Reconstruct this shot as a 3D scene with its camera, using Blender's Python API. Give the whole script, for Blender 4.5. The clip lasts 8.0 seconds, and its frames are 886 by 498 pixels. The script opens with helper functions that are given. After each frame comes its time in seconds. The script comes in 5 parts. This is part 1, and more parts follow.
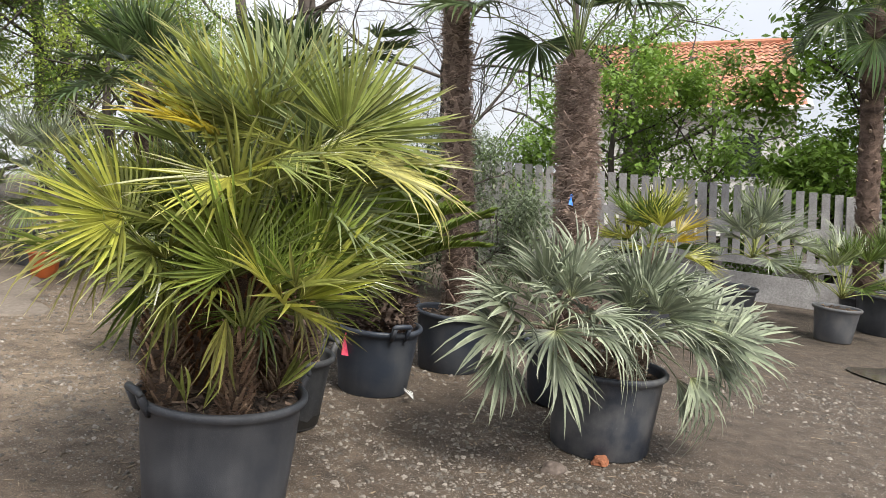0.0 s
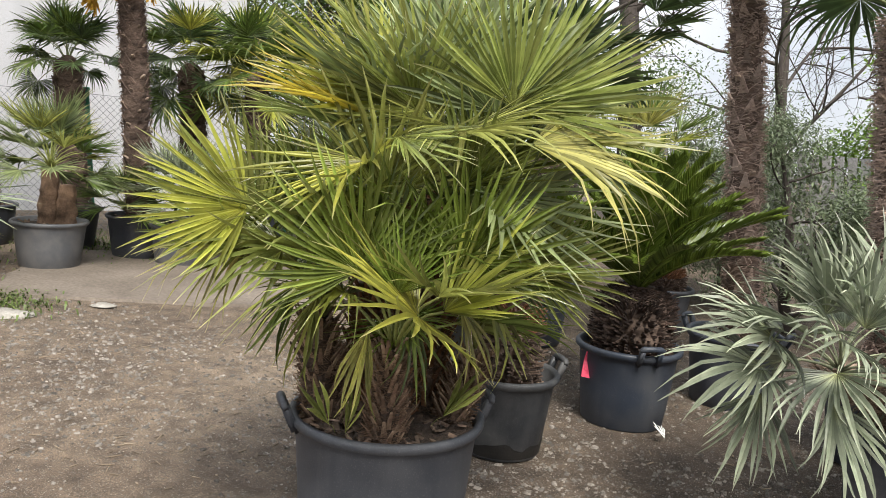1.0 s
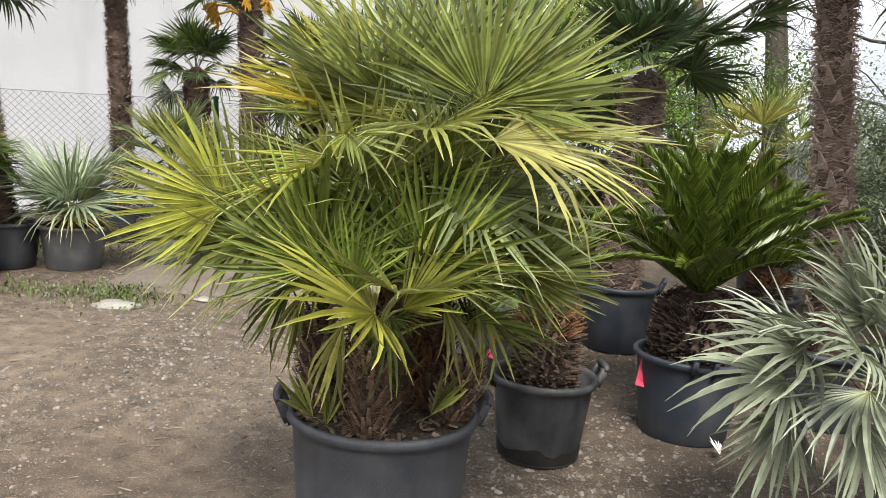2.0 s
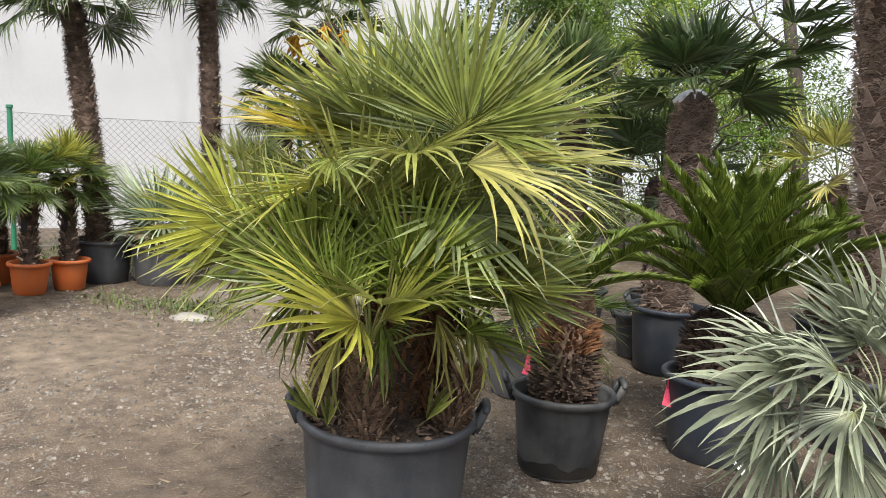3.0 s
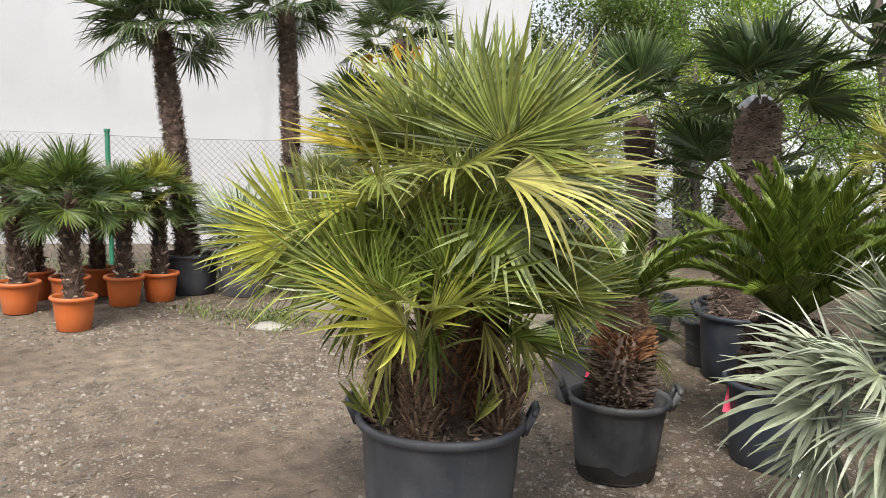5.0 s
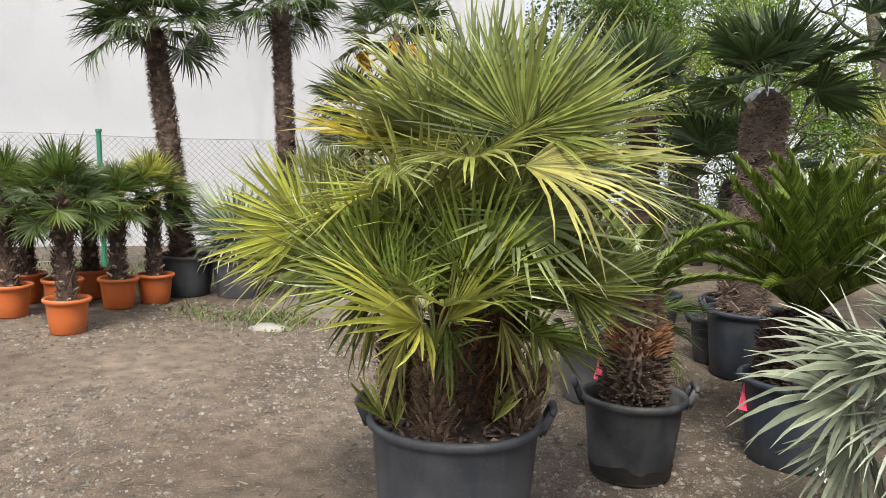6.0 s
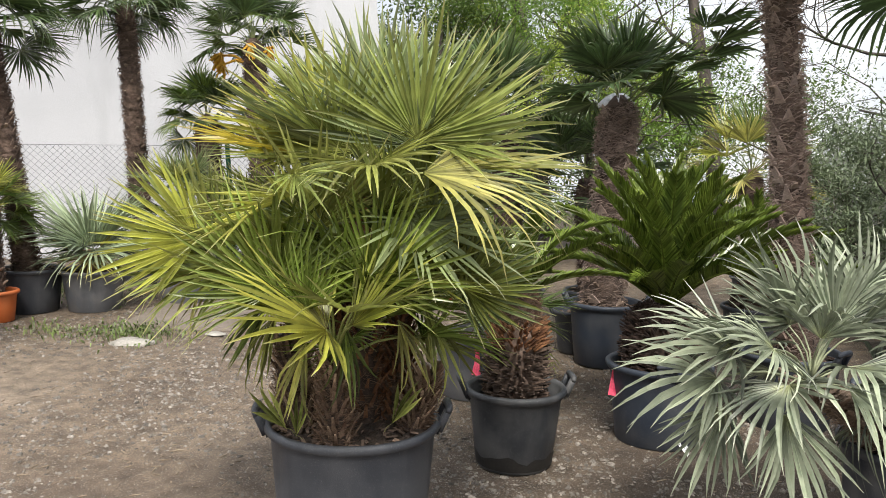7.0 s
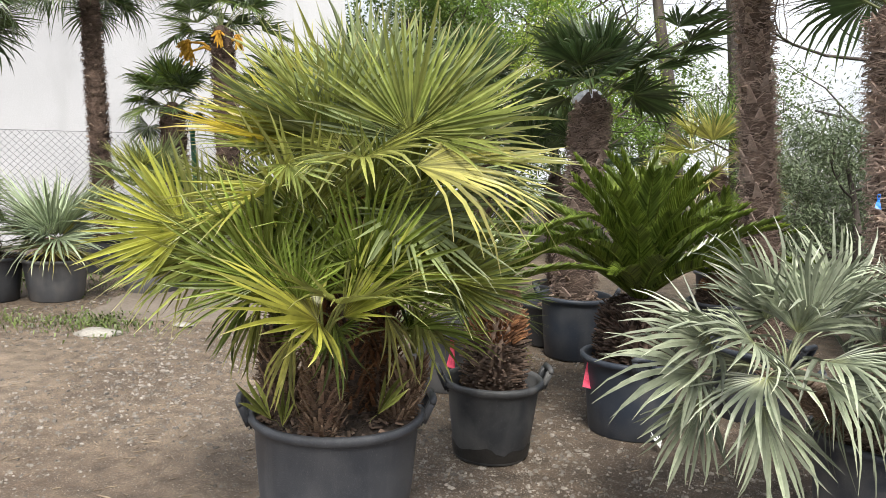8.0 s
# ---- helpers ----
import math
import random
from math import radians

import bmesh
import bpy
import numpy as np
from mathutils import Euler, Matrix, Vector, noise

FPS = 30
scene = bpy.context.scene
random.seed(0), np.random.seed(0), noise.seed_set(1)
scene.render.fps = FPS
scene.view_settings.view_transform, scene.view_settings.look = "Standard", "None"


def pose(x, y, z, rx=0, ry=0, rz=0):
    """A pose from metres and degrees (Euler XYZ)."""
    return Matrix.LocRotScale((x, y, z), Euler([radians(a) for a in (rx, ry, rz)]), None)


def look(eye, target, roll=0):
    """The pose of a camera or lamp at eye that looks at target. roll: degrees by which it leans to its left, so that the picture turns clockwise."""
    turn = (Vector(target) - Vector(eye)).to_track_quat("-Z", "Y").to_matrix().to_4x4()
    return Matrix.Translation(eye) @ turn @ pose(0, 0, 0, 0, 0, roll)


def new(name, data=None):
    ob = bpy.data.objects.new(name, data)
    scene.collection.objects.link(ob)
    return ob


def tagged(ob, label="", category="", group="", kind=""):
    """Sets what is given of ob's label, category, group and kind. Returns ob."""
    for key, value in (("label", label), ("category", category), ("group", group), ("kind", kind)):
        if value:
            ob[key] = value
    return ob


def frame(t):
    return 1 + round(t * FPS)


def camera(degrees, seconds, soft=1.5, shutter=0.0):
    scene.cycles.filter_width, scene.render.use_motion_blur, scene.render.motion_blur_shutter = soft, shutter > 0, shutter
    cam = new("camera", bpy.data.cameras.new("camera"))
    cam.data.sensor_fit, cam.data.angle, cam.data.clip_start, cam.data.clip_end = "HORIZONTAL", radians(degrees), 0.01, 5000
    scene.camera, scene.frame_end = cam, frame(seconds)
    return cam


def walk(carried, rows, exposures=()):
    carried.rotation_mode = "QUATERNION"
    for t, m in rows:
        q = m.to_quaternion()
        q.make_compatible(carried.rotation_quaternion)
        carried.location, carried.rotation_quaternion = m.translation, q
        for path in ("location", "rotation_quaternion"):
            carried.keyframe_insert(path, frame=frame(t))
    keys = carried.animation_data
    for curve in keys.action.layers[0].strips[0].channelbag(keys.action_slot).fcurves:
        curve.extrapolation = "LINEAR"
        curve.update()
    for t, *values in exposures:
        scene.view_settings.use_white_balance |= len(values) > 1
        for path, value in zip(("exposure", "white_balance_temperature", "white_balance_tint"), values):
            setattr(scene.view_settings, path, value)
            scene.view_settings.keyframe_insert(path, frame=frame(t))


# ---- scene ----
cam = camera(57.7, 8.0, soft=0.9)
PATH = [
    (0, (0.563, 0.248, 1.607), (0.314, 2.22, 1.389), 5.9),
    (0.5, (0.686, 0.662, 1.591), (0.086, 2.556, 1.355), 5.5),
    (1, (0.904, 1.096, 1.566), (-0.123, 2.789, 1.284), 4.6),
    (1.2, (0.984, 1.21, 1.586), (-0.112, 2.856, 1.295), 4.1),
    (2.5, (1.6, 1.553, 1.591), (0.151, 2.901, 1.305), 3.8),
    (3, (1.784, 1.607, 1.612), (0.269, 2.887, 1.355), 3.4),
    (3.5, (1.928, 1.599, 1.608), (0.37, 2.832, 1.371), 3.4),
    (4, (1.97, 1.649, 1.631), (0.378, 2.835, 1.392), 2.6),
    (4.5, (1.977, 1.641, 1.649), (0.356, 2.787, 1.405), 2.2),
    (5, (1.996, 1.627, 1.636), (0.352, 2.74, 1.395), 1.9),
    (6.3, (1.827, 1.615, 1.584), (0.21, 2.768, 1.353), 1.0),
    (6.5, (1.834, 1.552, 1.606), (0.294, 2.807, 1.371), 1.3),
    (7, (1.8, 1.44, 1.61), (0.407, 2.853, 1.384), 0.9),
    (7.5, (1.749, 1.384, 1.609), (0.444, 2.881, 1.37), 1.3),
    (8, (1.731, 1.349, 1.609), (0.412, 2.833, 1.367), 1.9),
]
# the yard rises by about six degrees towards the white wall; the plan and the path are laid out on it
SLOPE = Matrix.Translation((-0.74, 3.5, 0)) @ Matrix.Rotation(radians(6.2), 4, "Y") @ Matrix.Translation((0.74, -3.5, 0))
walk(cam, [(t, SLOPE @ look(eye, target, roll)) for t, eye, target, roll in PATH],
     exposures=[(0, 0.45), (0.5, 0.42), (1, 0.45), (5.2, 0.46), (6.5, 0.38), (7, 0.46), (7.5, 0.53), (8, 0.57)])

# ---- world and light ----
world = bpy.data.worlds.new("overcast_sky")
scene.world = world
world.use_nodes = True
wn, wl = world.node_tree.nodes, world.node_tree.links
wn.clear()
w_out = wn.new("ShaderNodeOutputWorld")
w_bg = wn.new("ShaderNodeBackground")
w_sky = wn.new("ShaderNodeTexSky")
w_sky.sky_type = "NISHITA"
w_sky.sun_disc = False
w_sky.sun_elevation = radians(48)
w_sky.sun_rotation = radians(125)
w_dim = wn.new("ShaderNodeVectorMath")
w_dim.operation = "SCALE"
w_dim.inputs["Scale"].default_value = 0.1
w_tc = wn.new("ShaderNodeTexCoord")
w_noise = wn.new("ShaderNodeTexNoise")
w_noise.inputs["Scale"].default_value = 2.6
w_noise.inputs["Detail"].default_value = 6.0
w_cloud = wn.new("ShaderNodeValToRGB")
w_cloud.color_ramp.elements[0].position = 0.32
w_cloud.color_ramp.elements[0].color = (0.62, 0.66, 0.74, 1)
w_cloud.color_ramp.elements[1].position = 0.66
w_cloud.color_ramp.elements[1].color = (0.95, 0.96, 1.0, 1)
w_sep = wn.new("ShaderNodeSeparateXYZ")
w_zen = wn.new("ShaderNodeMapRange")
w_zen.inputs["From Min"].default_value = 0.1
w_zen.inputs["From Max"].default_value = 0.9
w_zen.inputs["To Min"].default_value = 1.0
w_zen.inputs["To Max"].default_value = 1.9
w_lift = wn.new("ShaderNodeVectorMath")
w_lift.operation = "SCALE"
w_mix = wn.new("ShaderNodeMixRGB")
w_mix.inputs["Fac"].default_value = 0.88
wl.new(w_sky.outputs["Color"], w_dim.inputs[0])
wl.new(w_tc.outputs["Generated"], w_noise.inputs["Vector"])
wl.new(w_noise.outputs["Fac"], w_cloud.inputs["Fac"])
wl.new(w_tc.outputs["Generated"], w_sep.inputs[0])
wl.new(w_sep.outputs["Z"], w_zen.inputs["Value"])
wl.new(w_cloud.outputs["Color"], w_lift.inputs[0])
wl.new(w_zen.outputs["Result"], w_lift.inputs["Scale"])
wl.new(w_dim.outputs[0], w_mix.inputs[1])
wl.new(w_lift.outputs[0], w_mix.inputs[2])
wl.new(w_mix.outputs[0], w_bg.inputs["Color"])
w_bg.inputs["Strength"].default_value = 0.85
wl.new(w_bg.outputs[0], w_out.inputs["Surface"])

sun = new("sun", bpy.data.lights.new("sun", "SUN"))
sun.data.energy = 4.2
sun.data.angle = radians(20)
sun.data.color = (1.0, 0.95, 0.87)
sun.matrix_world = look((6, -5, 9), (0, 0, 0))


# ---- materials ----
def material(name):
    m = bpy.data.materials.new(name)
    m.use_nodes = True
    return m, m.node_tree.nodes, m.node_tree.links, m.node_tree.nodes["Principled BSDF"]


def ramp(nodes, stops):
    r = nodes.new("ShaderNodeValToRGB")
    while len(r.color_ramp.elements) < len(stops):
        r.color_ramp.elements.new(0.5)
    for e, (p, c) in zip(r.color_ramp.elements, stops):
        e.position, e.color = p, (*c, 1)
    return r


def noise_node(nodes, links, scale, detail=4.0, coord="Object", stretch=None):
    tc = nodes.new("ShaderNodeTexCoord")
    n = nodes.new("ShaderNodeTexNoise")
    n.inputs["Scale"].default_value = scale
    n.inputs["Detail"].default_value = detail
    if stretch:
        mp = nodes.new("ShaderNodeMapping")
        mp.inputs["Scale"].default_value = stretch
        links.new(tc.outputs[coord], mp.inputs["Vector"])
        links.new(mp.outputs[0], n.inputs["Vector"])
    else:
        links.new(tc.outputs[coord], n.inputs["Vector"])
    return n


def mix(nodes, links, fac, a, b, mode="MIX"):
    m = nodes.new("ShaderNodeMixRGB")
    m.blend_type = mode
    for sock, v in zip(m.inputs, (fac, a, b)):
        if isinstance(v, (int, float)):
            sock.default_value = v
        elif isinstance(v, tuple):
            sock.default_value = (*v, 1)
        else:
            links.new(v, sock)
    return m.outputs[0]


def bump(nodes, links, bsdf, height, strength, distance):
    b = nodes.new("ShaderNodeBump")
    b.inputs["Strength"].default_value = strength
    b.inputs["Distance"].default_value = distance
    links.new(height, b.inputs["Height"])
    links.new(b.outputs[0], bsdf.inputs["Normal"])


def leaf_material(name, hub, blade, tip, other, rough=0.34, glow=0.3, vary=1.0, low=0.4, high=1.4):
    """Blade colour from the hub to the dry tip, shifted towards another hue leaf by leaf."""
    m, n, l, p = material(name)
    uv = n.new("ShaderNodeUVMap")
    sep = n.new("ShaderNodeSeparateXYZ")
    l.new(uv.outputs[0], sep.inputs[0])
    along = ramp(n, [(0.0, hub), (0.22, blade), (0.84, blade), (1.0, tip)])
    l.new(sep.outputs["X"], along.inputs["Fac"])
    info = n.new("ShaderNodeObjectInfo")
    isl = n.new("ShaderNodeNewGeometry")
    fac = n.new("ShaderNodeMath")
    fac.operation = "MULTIPLY"
    both = n.new("ShaderNodeMath")
    both.operation = "MULTIPLY_ADD"
    both.inputs[1].default_value = 0.6
    l.new(isl.outputs["Random Per Island"], both.inputs[0])
    l.new(info.outputs["Random"], both.inputs[2])
    fac.inputs[1].default_value = 0.5 * vary
    l.new(both.outputs[0], fac.inputs[0])
    c = mix(n, l, fac.outputs[0], along.outputs[0], other)
    isl_m = n.new("ShaderNodeMath")
    isl_m.operation = "MULTIPLY"
    isl_m.inputs[1].default_value = 7.31
    l.new(isl.outputs["Random Per Island"], isl_m.inputs[0])
    isl_f = n.new("ShaderNodeMath")
    isl_f.operation = "FRACT"
    l.new(isl_m.outputs[0], isl_f.inputs[0])
    isl_r = ramp(n, [(0.0, (low, low, low)), (1.0, (high, high, high * 0.97))])
    l.new(isl_f.outputs[0], isl_r.inputs["Fac"])
    c = mix(n, l, 1.0, c, isl_r.outputs[0], "MULTIPLY")
    nz = noise_node(n, l, 9.0, 5.0)
    nr = ramp(n, [(0.3, (0.75, 0.78, 0.7)), (0.7, (1.18, 1.15, 1.1))])
    l.new(nz.outputs["Fac"], nr.inputs["Fac"])
    c = mix(n, l, 1.0, c, nr.outputs[0], "MULTIPLY")
    l.new(c, p.inputs["Base Color"])
    p.inputs["Roughness"].default_value = rough
    tr = n.new("ShaderNodeBsdfTranslucent")
    l.new(c, tr.inputs["Color"])
    mx = n.new("ShaderNodeMixShader")
    mx.inputs[0].default_value = glow
    l.new(p.outputs[0], mx.inputs[1])
    l.new(tr.outputs[0], mx.inputs[2])
    l.new(mx.outputs[0], n["Material Output"].inputs["Surface"])
    fine = noise_node(n, l, 60.0, 2.0)
    bump(n, l, p, fine.outputs["Fac"], 0.15, 0.002)
    return m


def plain_material(name, dark, light, scale=8.0, rough=0.7, relief=0.3, fine=90.0, depth=0.004, metal=0.0, random=0.0, stretch=None):
    """Two tones in large patches, broken by a finer grain."""
    m, n, l, p = material(name)
    big = noise_node(n, l, scale, 5.0, "Object", stretch)
    r = ramp(n, [(0.3, dark), (0.7, light)])
    l.new(big.outputs["Fac"], r.inputs["Fac"])
    grain = noise_node(n, l, fine, 3.0, "Object", stretch)
    g = ramp(n, [(0.25, (0.72, 0.72, 0.72)), (0.75, (1.25, 1.25, 1.25))])
    l.new(grain.outputs["Fac"], g.inputs["Fac"])
    c = mix(n, l, 1.0, r.outputs[0], g.outputs[0], "MULTIPLY")
    if random:
        info = n.new("ShaderNodeObjectInfo")
        isl = n.new("ShaderNodeNewGeometry")
        rr = ramp(n, [(0.0, (1 - random,) * 3), (1.0, (1 + random,) * 3)])
        add = n.new("ShaderNodeMath")
        add.operation = "FRACT"
        s = n.new("ShaderNodeMath")
        s.operation = "ADD"
        l.new(info.outputs["Random"], s.inputs[0])
        l.new(isl.outputs["Random Per Island"], s.inputs[1])
        l.new(s.outputs[0], add.inputs[0])
        l.new(add.outputs[0], rr.inputs["Fac"])
        c = mix(n, l, 1.0, c, rr.outputs[0], "MULTIPLY")
    l.new(c, p.inputs["Base Color"])
    p.inputs["Roughness"].default_value = rough
    p.inputs["Metallic"].default_value = metal
    bump(n, l, p, grain.outputs["Fac"], relief, depth)
    return m


def pot_material(name, body, dust, speck, amount):
    """Moulded plastic with dried splashes of dirt and pale specks."""
    m, n, l, p = material(name)
    tc = n.new("ShaderNodeTexCoord")
    big = noise_node(n, l, 5.0, 8.0)
    fac = ramp(n, [(0.42, (0, 0, 0)), (0.75, (amount,) * 3)])
    l.new(big.outputs["Fac"], fac.inputs["Fac"])
    c = mix(n, l, fac.outputs[0], body, dust)
    sp = noise_node(n, l, 210.0, 2.0)
    sf = ramp(n, [(0.6, (0, 0, 0)), (0.76, (0.3, 0.3, 0.3))])
    l.new(sp.outputs["Fac"], sf.inputs["Fac"])
    c = mix(n, l, sf.outputs[0], c, speck)
    run = noise_node(n, l, 14.0, 3.0, "Object", (1, 1, 0.12))
    rf = ramp(n, [(0.52, (0, 0, 0)), (0.8, (0.22, 0.22, 0.22))])
    l.new(run.outputs["Fac"], rf.inputs["Fac"])
    c = mix(n, l, rf.outputs[0], c, dust)
    l.new(c, p.inputs["Base Color"])
    rr = ramp(n, [(0.3, (0.36, 0.36, 0.36)), (0.75, (0.75, 0.75, 0.75))])
    l.new(big.outputs["Fac"], rr.inputs["Fac"])
    l.new(rr.outputs[0], p.inputs["Roughness"])
    bump(n, l, p, sp.outputs["Fac"], 0.3, 0.003)
    return m


def ground_material():
    m, n, l, p = material("gravelly_earth")
    tc = n.new("ShaderNodeTexCoord")
    big = noise_node(n, l, 0.55, 6.0)
    r = ramp(n, [(0.3, (0.084, 0.060, 0.042)), (0.5, (0.135, 0.102, 0.073)), (0.72, (0.195, 0.156, 0.117))])
    l.new(big.outputs["Fac"], r.inputs["Fac"])
    mid = noise_node(n, l, 7.0, 8.0)
    mr = ramp(n, [(0.3, (0.5, 0.48, 0.46)), (0.7, (1.42, 1.4, 1.36))])
    l.new(mid.outputs["Fac"], mr.inputs["Fac"])
    c = mix(n, l, 1.0, r.outputs[0], mr.outputs[0], "MULTIPLY")
    heights = mid.outputs["Fac"]
    # damp, darker earth where the tubs are watered; shade under plants is painted in
    ox = n.new("ShaderNodeSeparateXYZ")
    l.new(tc.outputs["Object"], ox.inputs[0])
    edge = noise_node(n, l, 0.9, 5.0)
    wet_shade = n.new("ShaderNodeMath")
    wet_shade.operation = "MULTIPLY_ADD"
    wet_shade.inputs[1].default_value = 3.2
    l.new(edge.outputs["Fac"], wet_shade.inputs[0])
    l.new(ox.outputs["X"], wet_shade.inputs[2])
    damp = n.new("ShaderNodeMapRange")
    damp.inputs["From Min"].default_value = -0.7
    damp.inputs["From Max"].default_value = 1.7
    damp.inputs["To Max"].default_value = 0.85
    l.new(wet_shade.outputs[0], damp.inputs["Value"])
    damp_shade = mix(n, l, 1.0, (0.06, 0.045, 0.034), mr.outputs[0], "MULTIPLY")
    c = mix(n, l, damp.outputs["Result"], c, damp_shade)
    warp = noise_node(n, l, 60.0, 3.0)
    shifted = n.new("ShaderNodeVectorMath")
    shifted.operation = "MULTIPLY_ADD"
    shifted.inputs[1].default_value = (0.03, 0.03, 0.0)
    l.new(warp.outputs["Color"], shifted.inputs[0])
    l.new(tc.outputs["Object"], shifted.inputs[2])
    for scale in (190.0,):
        v = n.new("ShaderNodeTexVoronoi")
        v.inputs["Scale"].default_value = scale
        l.new(shifted.outputs[0], v.inputs["Vector"])
        vs = n.new("ShaderNodeSeparateXYZ")
        l.new(v.outputs["Color"], vs.inputs[0])
        pick = ramp(n, [(0.55, (0, 0, 0)), (0.62, (1, 1, 1))])
        l.new(vs.outputs["X"], pick.inputs["Fac"])
        near = ramp(n, [(0.35, (1, 1, 1)), (0.48, (0, 0, 0))])
        l.new(v.outputs["Distance"], near.inputs["Fac"])
        on = mix(n, l, 1.0, pick.outputs[0], near.outputs[0], "MULTIPLY")
        tone = ramp(n, [(0.0, (0.05, 0.04, 0.032)), (0.45, (0.15, 0.125, 0.1)), (0.85, (0.26, 0.23, 0.19)), (1.0, (0.38, 0.35, 0.3))])
        l.new(vs.outputs["Y"], tone.inputs["Fac"])
        c = mix(n, l, on, c, tone.outputs[0])
        heights = mix(n, l, 0.5, heights, on, "ADD")
    grit = noise_node(n, l, 170.0, 4.0)
    gr = ramp(n, [(0.33, (0.5, 0.48, 0.46)), (0.5, (0.95, 0.95, 0.95)), (0.68, (1.75, 1.72, 1.68))])
    l.new(grit.outputs["Fac"], gr.inputs["Fac"])
    c = mix(n, l, 1.0, c, gr.outputs[0], "MULTIPLY")
    l.new(c, p.inputs["Base Color"])
    p.inputs["Roughness"].default_value = 0.88
    bump(n, l, p, heights, 1.0, 0.02)
    return m


def wall_material():
    m, n, l, p = material("white_roughcast_render")
    big = noise_node(n, l, 0.35, 7.0)
    r = ramp(n, [(0.3, (0.41, 0.413, 0.43)), (0.6, (0.50, 0.503, 0.522))])
    l.new(big.outputs["Fac"], r.inputs["Fac"])
    run = noise_node(n, l, 1.1, 6.0, "Object", (1, 1, 0.22))
    rf = ramp(n, [(0.54, (0, 0, 0)), (0.76, (0.7, 0.7, 0.7))])
    l.new(run.outputs["Fac"], rf.inputs["Fac"])
    c = mix(n, l, rf.outputs[0], r.outputs[0], (0.3, 0.3, 0.305))
    rough = noise_node(n, l, 75.0, 4.0)
    g = ramp(n, [(0.3, (0.86, 0.86, 0.86)), (0.7, (1.06, 1.06, 1.06))])
    l.new(rough.outputs["Fac"], g.inputs["Fac"])
    c = mix(n, l, 1.0, c, g.outputs[0], "MULTIPLY")
    l.new(c, p.inputs["Base Color"])
    p.inputs["Roughness"].default_value = 0.92
    bump(n, l, p, rough.outputs["Fac"], 0.3, 0.006)
    return m


